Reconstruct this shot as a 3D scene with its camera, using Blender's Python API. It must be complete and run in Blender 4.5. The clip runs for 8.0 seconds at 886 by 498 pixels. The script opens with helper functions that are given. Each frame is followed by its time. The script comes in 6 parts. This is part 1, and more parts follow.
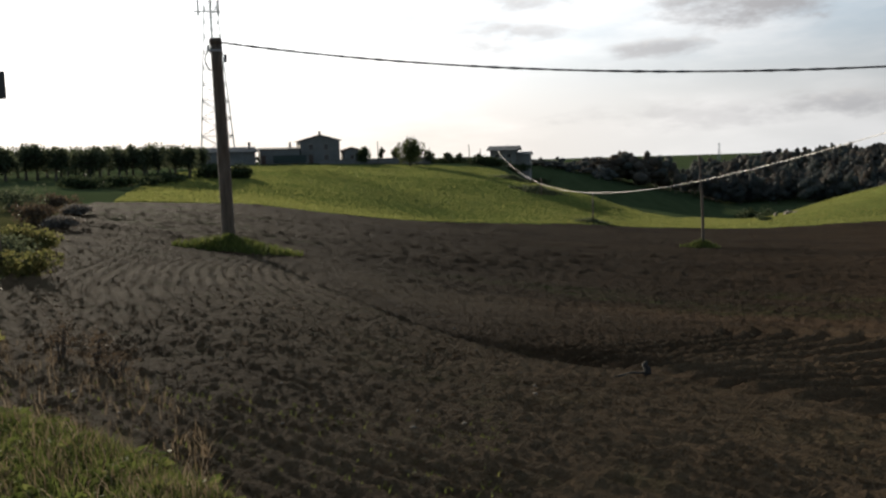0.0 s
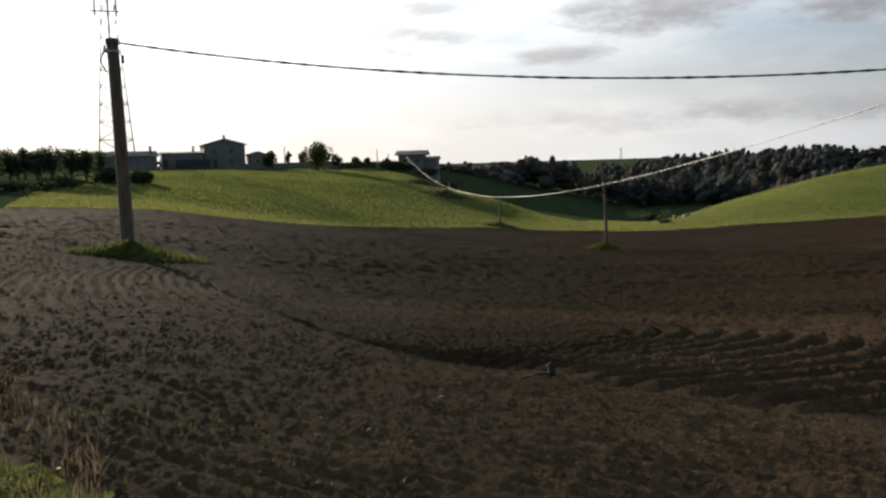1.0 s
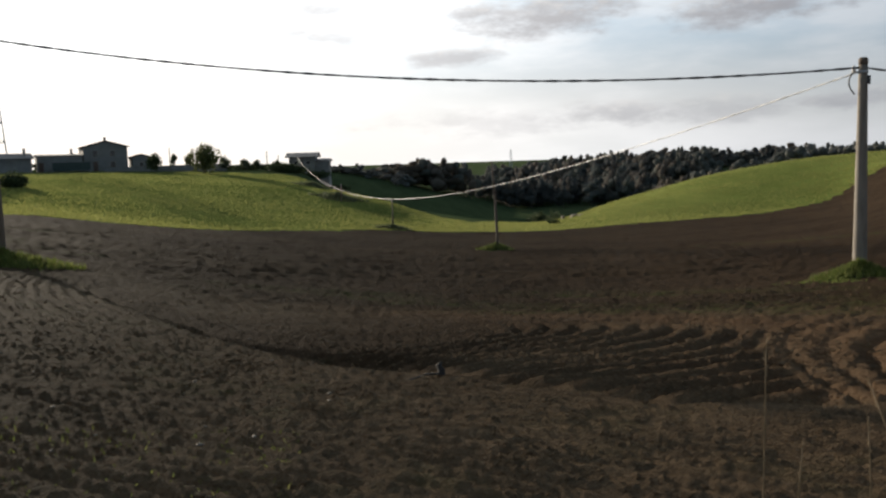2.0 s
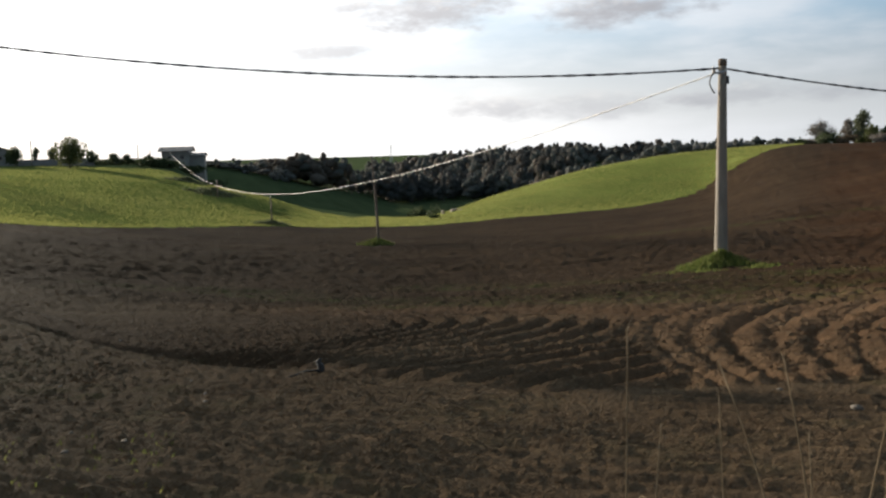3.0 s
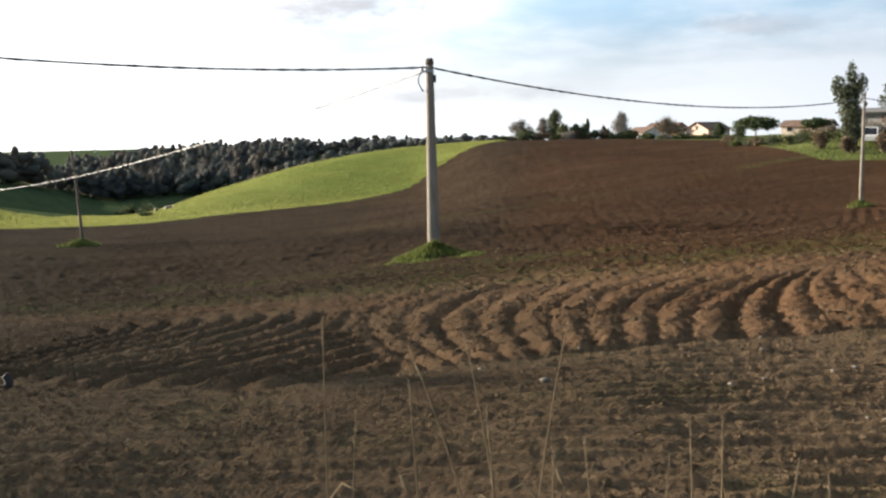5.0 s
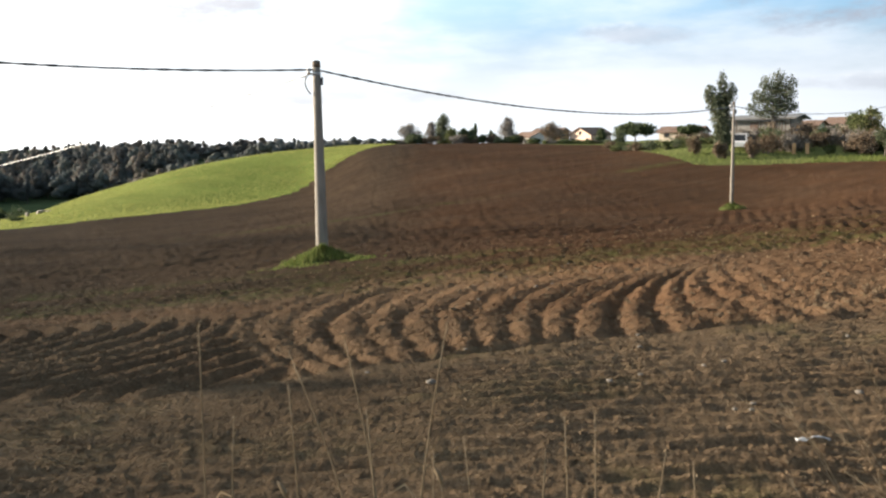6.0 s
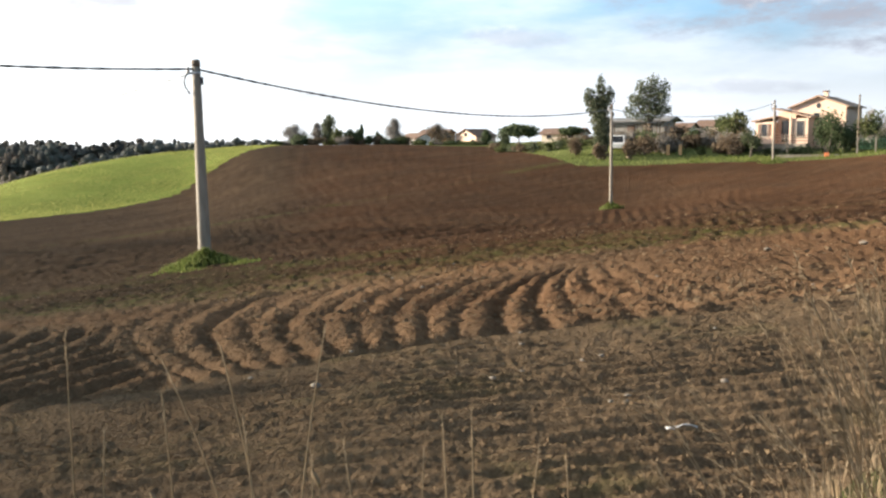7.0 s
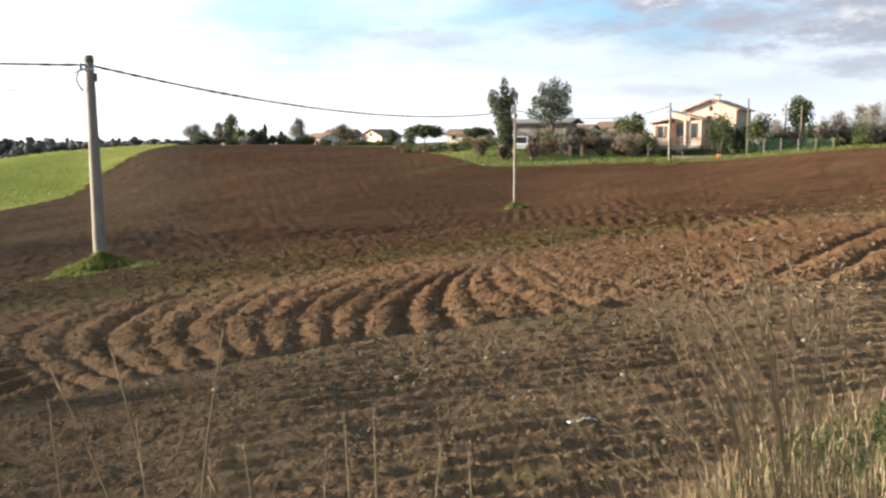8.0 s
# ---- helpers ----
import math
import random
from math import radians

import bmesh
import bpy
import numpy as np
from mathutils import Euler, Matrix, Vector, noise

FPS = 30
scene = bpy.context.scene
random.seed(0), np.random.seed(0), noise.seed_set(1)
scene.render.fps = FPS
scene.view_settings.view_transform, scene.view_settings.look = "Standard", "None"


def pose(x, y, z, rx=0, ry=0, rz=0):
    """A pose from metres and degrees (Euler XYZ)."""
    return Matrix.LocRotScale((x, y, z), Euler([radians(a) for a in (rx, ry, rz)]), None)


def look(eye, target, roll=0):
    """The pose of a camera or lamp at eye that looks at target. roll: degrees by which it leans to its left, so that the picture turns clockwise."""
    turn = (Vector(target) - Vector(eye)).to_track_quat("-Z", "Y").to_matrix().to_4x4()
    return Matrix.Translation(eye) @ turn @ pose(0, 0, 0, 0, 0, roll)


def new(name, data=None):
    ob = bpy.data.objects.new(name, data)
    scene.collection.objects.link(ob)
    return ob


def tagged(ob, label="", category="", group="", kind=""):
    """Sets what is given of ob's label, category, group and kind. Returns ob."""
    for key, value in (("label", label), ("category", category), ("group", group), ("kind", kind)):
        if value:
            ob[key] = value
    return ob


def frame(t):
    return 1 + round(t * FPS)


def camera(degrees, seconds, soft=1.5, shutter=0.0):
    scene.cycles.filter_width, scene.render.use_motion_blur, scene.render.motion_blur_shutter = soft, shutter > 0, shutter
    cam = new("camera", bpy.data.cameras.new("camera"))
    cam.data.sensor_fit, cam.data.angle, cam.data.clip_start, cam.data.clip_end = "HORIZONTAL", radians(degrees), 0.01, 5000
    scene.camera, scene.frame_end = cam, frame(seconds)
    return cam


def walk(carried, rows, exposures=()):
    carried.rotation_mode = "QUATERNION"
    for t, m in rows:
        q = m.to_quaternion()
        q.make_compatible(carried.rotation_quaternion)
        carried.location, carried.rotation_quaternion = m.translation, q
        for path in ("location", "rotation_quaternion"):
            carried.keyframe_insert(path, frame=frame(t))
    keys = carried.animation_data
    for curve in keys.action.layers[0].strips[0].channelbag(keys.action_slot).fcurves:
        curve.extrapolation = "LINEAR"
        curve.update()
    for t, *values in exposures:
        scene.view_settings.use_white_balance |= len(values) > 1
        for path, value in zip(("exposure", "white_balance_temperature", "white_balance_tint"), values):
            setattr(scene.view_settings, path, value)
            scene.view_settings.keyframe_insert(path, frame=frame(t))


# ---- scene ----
EYE = 1.6
cam = camera(54.22, 8.0, soft=2.4)
# seconds, eye (x, y, z over the first eye), yaw, pitch, roll
ROWS = [
    (0.0, -0.000, 0.000, 0.000, 0.000, -5.900, 1.700),
    (0.5, 0.020, 0.015, -0.004, -2.963, -5.896, 1.604),
    (1.0, 0.038, 0.035, -0.008, -6.035, -5.781, 1.664),
    (1.5, 0.078, 0.059, -0.022, -9.572, -5.698, 1.808),
    (1.7, 0.087, 0.059, -0.024, -10.973, -5.731, 1.822),
    (2.8, 0.118, 0.033, -0.024, -19.356, -6.316, 1.626),
    (3.0, 0.121, 0.030, -0.025, -21.009, -6.415, 1.611),
    (3.5, 0.148, 0.016, -0.032, -25.382, -6.606, 1.428),
    (4.0, 0.167, -0.001, -0.034, -29.845, -6.851, 1.426),
    (4.5, 0.185, -0.006, -0.036, -34.970, -7.079, 1.400),
    (5.8, 0.224, -0.034, -0.035, -45.160, -7.148, 0.895),
    (6.0, 0.222, -0.042, -0.038, -46.625, -7.102, 0.832),
    (6.5, 0.218, -0.068, -0.035, -50.429, -7.123, 0.848),
    (7.0, 0.226, -0.085, -0.033, -54.059, -7.122, 0.755),
    (7.5, 0.245, -0.091, -0.040, -58.182, -7.351, 0.568),
    (8.0, 0.241, -0.095, -0.040, -60.253, -7.169, 0.498),
]
EXPOSURES = [(0.0, 0.32), (1.5, 0.42), (3.0, 0.88), (3.5, 1.03), (4.5, 1.38), (6.5, 1.75), (8.0, 1.86)]
walk(cam, [(t, pose(x, y, EYE + z, 90 + pitch, roll, yaw)) for t, x, y, z, yaw, pitch, roll in ROWS], EXPOSURES)

# ---- world, sun ----
SUN_AZ, SUN_EL = -25.2, 12.2   # degrees, azimuth clockwise from +y
scene.view_settings.exposure = 0.0
world = bpy.data.worlds.new("sky")
scene.world = world
world.use_nodes = True


def sky_nodes():
    nt = world.node_tree
    nt.nodes.clear()
    N, L = nt.nodes.new, nt.links.new

    def math_node(op, a, b=None, clamp=False):
        n = N("ShaderNodeMath")
        n.operation, n.use_clamp = op, clamp
        for k, v in enumerate((a, b)):
            if v is None:
                continue
            if isinstance(v, (int, float)):
                n.inputs[k].default_value = v
            else:
                L(v, n.inputs[k])
        return n.outputs[0]

    def smooth(v, lo, hi):
        n = N("ShaderNodeMapRange")
        n.interpolation_type = "SMOOTHSTEP"
        L(v, n.inputs[0])
        n.inputs[1].default_value, n.inputs[2].default_value = lo, hi
        return n.outputs[0]

    def mix(fac, a, b):
        n = N("ShaderNodeMix")
        n.data_type = "RGBA"
        L(fac, n.inputs[0])
        for s, v in ((n.inputs[6], a), (n.inputs[7], b)):
            if isinstance(v, tuple):
                s.default_value = (*v, 1)
            else:
                L(v, s)
        return n.outputs[2]

    sky = N("ShaderNodeTexSky")
    sky.sky_type, sky.sun_disc = "NISHITA", False
    sky.sun_elevation, sky.sun_rotation = radians(SUN_EL), radians(SUN_AZ)
    sky.dust_density, sky.air_density, sky.ozone_density = 0.4, 1.0, 3.0

    def scaled(col, k):
        n = N("ShaderNodeVectorMath")
        n.operation = "SCALE"
        if isinstance(col, tuple):
            n.inputs[0].default_value = col
        else:
            L(col, n.inputs[0])
        if isinstance(k, (int, float)):
            n.inputs[3].default_value = k
        else:
            L(k, n.inputs[3])
        return n.outputs[0]

    def plus(a, b):
        n = N("ShaderNodeVectorMath")
        n.operation = "ADD"
        L(a, n.inputs[0])
        L(b, n.inputs[1])
        return n.outputs[0]

    tc = N("ShaderNodeTexCoord").outputs["Generated"]
    sep = N("ShaderNodeSeparateXYZ")
    L(tc, sep.inputs[0])
    X, Y, Z = sep.outputs
    azim = math_node("MULTIPLY", math_node("ARCTAN2", X, Y), 180 / math.pi)
    elev = math_node("MULTIPLY", math_node("ARCSINE", Z), 180 / math.pi)
    # angle to the sun, and the glare of thin cloud round it
    sd = (math.sin(radians(SUN_AZ)) * math.cos(radians(SUN_EL)), math.cos(radians(SUN_AZ)) * math.cos(radians(SUN_EL)), math.sin(radians(SUN_EL)))
    dot = math_node("ADD", math_node("ADD", math_node("MULTIPLY", X, sd[0]), math_node("MULTIPLY", Y, sd[1])), math_node("MULTIPLY", Z, sd[2]))
    angle = math_node("ARCCOSINE", math_node("MINIMUM", dot, 0.99999))
    glare = math_node("POWER", 2.71828, math_node("MULTIPLY", angle, -GLARE_FALL))
    glare = math_node("DIVIDE", glare, math_node("ADD", 1.0, math_node("MULTIPLY", glare, 5.0)))
    high_dark = math_node("SUBTRACT", 1.0, math_node("MULTIPLY", smooth(elev, 12, 55), 0.72))

    def streaks(scale, detail, offset, rough=0.55, flat=(0.035, 0.13, 1)):
        c = N("ShaderNodeCombineXYZ")
        L(azim, c.inputs[0])
        L(elev, c.inputs[1])
        m = N("ShaderNodeMapping")
        m.inputs[1].default_value, m.inputs[3].default_value = offset, flat
        L(c.outputs[0], m.inputs[0])
        n = N("ShaderNodeTexNoise")
        n.inputs["Scale"].default_value, n.inputs["Detail"].default_value, n.inputs["Roughness"].default_value = scale, detail, rough
        L(m.outputs[0], n.inputs[0])
        return n.outputs[0]

    # clear sky, paler to the horizon, behind broken veils
    clear = plus(scaled(sky.outputs[0], SKY_GAIN), scaled(CLEAR_BLUE, smooth(elev, -2, 12)))
    haze = math_node("SUBTRACT", 1.0, math_node("MULTIPLY", smooth(elev, 0.5, 8), 0.9))
    col = mix(haze, clear, HAZE)
    veil = math_node("MULTIPLY", smooth(streaks(1.6, 6, (3.1, 1.7, 0)), 0.38, 0.66), 0.65)
    col = mix(veil, col, VEIL)
    col = plus(col, scaled(GLARE, math_node("MULTIPLY", glare, math_node("ADD", 0.8, math_node("MULTIPLY", veil, 0.35)))))

    # single clouds: azimuth, elevation, half width, half height, density
    rag = streaks(4.0, 8, (1.3, 4.4, 0), 0.6, (0.05, 0.15, 1))
    fine = streaks(16.0, 6, (5.3, 2.4, 0), 0.6, (0.05, 0.11, 1))
    for a, e, w, h, dense in CLOUDS:
        dx = math_node("DIVIDE", math_node("SUBTRACT", azim, a), w)
        dy = math_node("DIVIDE", math_node("SUBTRACT", elev, e), h)
        d = math_node("ADD", math_node("MULTIPLY", dx, dx), math_node("MULTIPLY", dy, dy))
        body = math_node("ADD", math_node("SUBTRACT", 1.05, math_node("MULTIPLY", d, 0.75)), math_node("MULTIPLY", math_node("SUBTRACT", rag, 0.5), 5.2))
        body = math_node("ADD", body, math_node("MULTIPLY", math_node("SUBTRACT", fine, 0.5), 1.7))
        near = smooth(d, 3.6, 0.9)
        mask = math_node("MULTIPLY", math_node("MULTIPLY", smooth(body, -0.35, 1.5), near), dense)
        # lit rims on the sun's upper side, grey undersides
        lit = smooth(math_node("ADD", math_node("MULTIPLY", dy, 0.8), math_node("MULTIPLY", math_node("SUBTRACT", fine, 0.5), 2.4)), 0.1, 1.1)
        shade = plus(mix(lit, CLOUD_CORE, CLOUD_RIM), scaled(GLARE, math_node("MULTIPLY", glare, 0.48)))
        col = mix(mask, col, shade)
    # the haze low under the sun is dimmer and warmer
    low = math_node("MULTIPLY", smooth(elev, 5.5, 0.0), smooth(glare, 0.04, 0.12))
    dim = N("ShaderNodeVectorMath")
    dim.operation = "MULTIPLY"
    L(col, dim.inputs[0])
    L(mix(low, (1, 1, 1), LOW_HAZE), dim.inputs[1])
    col = scaled(dim.outputs[0], high_dark)
    bg, out = N("ShaderNodeBackground"), N("ShaderNodeOutputWorld")
    L(col, bg.inputs[0])
    bg.inputs[1].default_value = SKY_STRENGTH
    L(bg.outputs[0], out.inputs[0])


SKY_STRENGTH, SKY_GAIN = 0.031, 0.25
CLEAR_BLUE, HAZE, VEIL = (2.6, 6.0, 9.2), (8.6, 9.3, 10.0), (8.8, 9.5, 10.6)
GLARE, GLARE_FALL = (285, 267, 246), 3.35
LOW_HAZE = (0.70, 0.65, 0.60)
CLOUD_CORE, CLOUD_RIM = (4.2, 4.5, 5.4), (9.6, 9.6, 9.8)
CLOUDS = [
    (19.8, 8.9, 6.0, 1.35, 0.95), (14.1, 6.55, 2.8, 0.55, 0.8), (2.0, 8.0, 2.8, 1.1, 0.7), (6.0, 8.0, 2.2, 0.6, 0.65), (5.7, 9.7, 2.6, 0.6, 0.7), (-2.1, 9.0, 2.2, 0.55, 0.45),
    (18.0, 2.4, 9.0, 0.9, 0.4), (29.0, 2.6, 8.0, 0.9, 0.45), (41.0, 3.0, 5.0, 0.7, 0.4), (30.8, 8.4, 3.4, 1.0, 0.95), (36.0, 8.8, 2.6, 0.9, 0.9), (-17.0, 4.0, 5.0, 0.5, 0.4),
    (59.2, 6.6, 3.0, 0.6, 0.4), (72.0, 9.0, 7.0, 0.9, 0.85), (81.5, 7.6, 11.0, 2.1, 1.0), (86.0, 6.2, 6.0, 1.0, 0.9), (87.0, 4.2, 5.0, 0.8, 0.75), (73.0, 3.1, 4.0, 0.5, 0.35), (97.0, 9.0, 9.0, 3.0, 0.9),
]
sky_nodes()
sun = new("sun", bpy.data.lights.new("sun", "SUN"))
sun.data.energy, sun.data.angle, sun.data.color = 5.0, radians(0.55), (1.0, 0.86, 0.68)
sun.matrix_world = look((0, 0, 0), (-math.sin(radians(SUN_AZ)) * math.cos(radians(SUN_EL)), -math.cos(radians(SUN_AZ)) * math.cos(radians(SUN_EL)), -math.sin(radians(SUN_EL))))

# ---- materials ----
def material(name):
    m = bpy.data.materials.new(name)
    m.use_nodes = True
    nt = m.node_tree
    nt.nodes.clear()
    bsdf, out = nt.nodes.new("ShaderNodeBsdfPrincipled"), nt.nodes.new("ShaderNodeOutputMaterial")
    nt.links.new(bsdf.outputs[0], out.inputs[0])
    return m, nt, bsdf


def noise_tex(nt, scale, detail=4, rough=0.55, stretch=(1, 1, 1), coord="Object", turn=0.0):
    tc = nt.nodes.new("ShaderNodeTexCoord")
    mp = nt.nodes.new("ShaderNodeMapping")
    mp.inputs[2].default_value[2] = radians(turn)
    mp.inputs[3].default_value = stretch
    n = nt.nodes.new("ShaderNodeTexNoise")
    n.inputs["Scale"].default_value, n.inputs["Detail"].default_value, n.inputs["Roughness"].default_value = scale, detail, rough
    nt.links.new(tc.outputs[coord], mp.inputs[0])
    nt.links.new(mp.outputs[0], n.inputs[0])
    return n.outputs[0]


def ramp(nt, fac, stops):
    r = nt.nodes.new("ShaderNodeValToRGB")
    while len(r.color_ramp.elements) < len(stops):
        r.color_ramp.elements.new(0.5)
    for e, (p, c) in zip(r.color_ramp.elements, stops):
        e.position, e.color = p, (*c, 1) if len(c) == 3 else c
    nt.links.new(fac, r.inputs[0])
    return r.outputs[0]


def blend(nt, fac, a, b, mode="MIX"):
    n = nt.nodes.new("ShaderNodeMix")
    n.data_type, n.blend_type = "RGBA", mode
    for s, v in ((n.inputs[0], fac), (n.inputs[6], a), (n.inputs[7], b)):
        if isinstance(v, (int, float)):
            s.default_value = v
        elif isinstance(v, tuple):
            s.default_value = (*v, 1)
        else:
            nt.links.new(v, s)
    return n.outputs[2]


def bump(nt, bsdf, height, strength, distance):
    b = nt.nodes.new("ShaderNodeBump")
    b.inputs["Strength"].default_value, b.inputs["Distance"].default_value = strength, distance
    nt.links.new(height, b.inputs["Height"])
    nt.links.new(b.outputs[0], bsdf.inputs["Normal"])


def plain(name, dark, light, scale=6.0, rough=0.8, metal=0.0, fine=60.0, relief=0.3, dist=0.01, stretch=(1, 1, 1), vary=0.0):
    """Two-scale mottled surface between two colours; vary: brightness spread from object to object."""
    m, nt, b = material(name)
    big = noise_tex(nt, scale, 4, 0.6, stretch)
    small = noise_tex(nt, fine, 3, 0.6, stretch)
    col = ramp(nt, big, [(0.3, dark), (0.7, light)])
    col = blend(nt, 0.35, col, ramp(nt, small, [(0.3, (0.45,) * 3), (0.7, (0.62,) * 3)]), "OVERLAY")
    if vary:
        oi = nt.nodes.new("ShaderNodeObjectInfo")
        col = blend(nt, 1.0, col, ramp(nt, oi.outputs["Random"], [(0, (1 - vary,) * 3), (1, (1.0,) * 3)]), "MULTIPLY")
    nt.links.new(col, b.inputs["Base Color"])
    b.inputs["Roughness"].default_value, b.inputs["Metallic"].default_value = rough, metal
    if relief:
        bump(nt, b, small, relief, dist)
    return m


def leafy(name, dark, mid, light, through_light=0.25, rough=0.6):
    """Foliage: colour varies from leaf to leaf, and some light passes through."""
    m, nt, b = material(name)
    geo = nt.nodes.new("ShaderNodeNewGeometry")
    isl = geo.outputs["Random Per Island"]
    big = noise_tex(nt, 0.9, 3)
    col = ramp(nt, isl, [(0.0, dark), (0.55, mid), (1.0, light)])
    col = blend(nt, 0.5, col, ramp(nt, big, [(0.3, (0.35,) * 3), (0.7, (0.65,) * 3)]), "OVERLAY")
    nt.links.new(col, b.inputs["Base Color"])
    b.inputs["Roughness"].default_value = rough
    b.inputs["Specular IOR Level"].default_value = 0.04
    if through_light:
        tr, mx = nt.nodes.new("ShaderNodeBsdfTranslucent"), nt.nodes.new("ShaderNodeMixShader")
        nt.links.new(col, tr.inputs[0])
        mx.inputs[0].default_value = through_light
        out = next(n for n in nt.nodes if n.type == "OUTPUT_MATERIAL")
        nt.links.new(b.outputs[0], mx.inputs[1])
        nt.links.new(tr.outputs[0], mx.inputs[2])
        nt.links.new(mx.outputs[0], out.inputs[0])
    return m


def soil_material():
    m, nt, b = material("ploughed_soil")
    patch = noise_tex(nt, 0.09, 5, 0.6)
    clod = noise_tex(nt, 26.0, 6, 0.7)
    grit = noise_tex(nt, 95.0, 4, 0.7)
    col = ramp(nt, patch, [(0.30, (0.163, 0.119, 0.079)), (0.52, (0.209, 0.152, 0.099)), (0.72, (0.245, 0.176, 0.112))])
    col = blend(nt, 0.55, col, ramp(nt, clod, [(0.25, (0.32, 0.32, 0.33)), (0.75, (0.68, 0.67, 0.65))]), "OVERLAY")
    col = blend(nt, 0.6, col, ramp(nt, grit, [(0.25, (0.34, 0.34, 0.35)), (0.8, (0.70, 0.68, 0.64))]), "OVERLAY")
    crumb = noise_tex(nt, 11.0, 6, 0.75)
    col = blend(nt, 0.7, col, ramp(nt, crumb, [(0.30, (0.34, 0.35, 0.36)), (0.5, (0.52, 0.52, 0.50)), (0.72, (0.72, 0.69, 0.66))]), "OVERLAY")
    streak = noise_tex(nt, 1.0, 5, 0.6, (0.05, 1.3, 1), turn=20)
    col = blend(nt, 0.6, col, ramp(nt, streak, [(0.3, (0.34, 0.33, 0.33)), (0.7, (0.62, 0.61, 0.60))]), "OVERLAY")
    # the red earth turned up by the last pass, and weed seedlings, are painted by vertex weights
    at = nt.nodes.new("ShaderNodeAttribute")
    at.attribute_name = "tint"
    sep = nt.nodes.new("ShaderNodeSeparateColor")
    nt.links.new(at.outputs[0], sep.inputs[0])
    col = blend(nt, sep.outputs[0], col, blend(nt, 1.0, col, (0.89, 0.71, 0.63), "MULTIPLY"))
    # moist, freshly turned soil is darker; painted shade uses the same weight
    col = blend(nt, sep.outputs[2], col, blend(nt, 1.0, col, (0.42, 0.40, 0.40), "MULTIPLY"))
    seed = nt.nodes.new("ShaderNodeMath")
    seed.operation = "MULTIPLY"
    nt.links.new(sep.outputs[1], seed.inputs[0])
    nt.links.new(ramp(nt, noise_tex(nt, 2.2, 6, 0.7), [(0.42, (0, 0, 0)), (0.66, (1, 1, 1))]), seed.inputs[1])
    col = blend(nt, seed.outputs[0], col, (0.10, 0.115, 0.035))
    nt.links.new(col, b.inputs["Base Color"])
    b.inputs["Roughness"].default_value = 0.92
    b.inputs["Specular IOR Level"].default_value = 0.009
    b.inputs["Diffuse Roughness"].default_value = 1.0
    b2 = nt.nodes.new("ShaderNodeMath")
    b2.operation = "ADD"
    nt.links.new(clod, b2.inputs[0])
    nt.links.new(grit, b2.inputs[1])
    vor = nt.nodes.new("ShaderNodeTexVoronoi")
    vor.inputs["Scale"].default_value = 34.0
    tcv = nt.nodes.new("ShaderNodeTexCoord")
    nt.links.new(tcv.outputs["Object"], vor.inputs["Vector"])
    b3 = nt.nodes.new("ShaderNodeMath")
    b3.operation = "SUBTRACT"
    nt.links.new(b2.outputs[0], b3.inputs[0])
    nt.links.new(vor.outputs["Distance"], b3.inputs[1])
    coarse = noise_tex(nt, 7.0, 7, 0.72)
    under = nt.nodes.new("ShaderNodeBump")
    under.inputs["Strength"].default_value, under.inputs["Distance"].default_value = 1.0, 0.036
    nt.links.new(coarse, under.inputs["Height"])
    over = nt.nodes.new("ShaderNodeBump")
    over.inputs["Strength"].default_value, over.inputs["Distance"].default_value = 1.0, 0.02
    nt.links.new(b3.outputs[0], over.inputs["Height"])
    nt.links.new(under.outputs[0], over.inputs["Normal"])
    nt.links.new(over.outputs[0], b.inputs["Normal"])
    return m


def crop_material(name, dark, light, yellow, row=1.0):
    m, nt, b = material(name)
    big = noise_tex(nt, 0.03, 5, 0.6)
    mid = noise_tex(nt, 0.25, 5, 0.65, (1, 0.35, 1))
    fine = noise_tex(nt, 3.0, 4, 0.7)
    col = ramp(nt, big, [(0.32, dark), (0.55, light), (0.75, yellow)])
    col = blend(nt, 0.55, col, ramp(nt, mid, [(0.3, (0.34,) * 3), (0.7, (0.64,) * 3)]), "OVERLAY")
    col = blend(nt, 0.4, col, ramp(nt, fine, [(0.3, (0.36,) * 3), (0.75, (0.66,) * 3)]), "OVERLAY")
    nt.links.new(col, b.inputs["Base Color"])
    b.inputs["Roughness"].default_value = 0.85
    b.inputs["Specular IOR Level"].default_value = 0.0
    bump(nt, b, fine, 0.6, 0.25)
    return m


def glass_pane():
    m, nt, b = material("window_glass")
    n = noise_tex(nt, 0.7, 2)
    nt.links.new(ramp(nt, n, [(0.3, (0.015, 0.017, 0.02)), (0.7, (0.035, 0.036, 0.04))]), b.inputs["Base Color"])
    b.inputs["Roughness"].default_value = 0.08
    return m


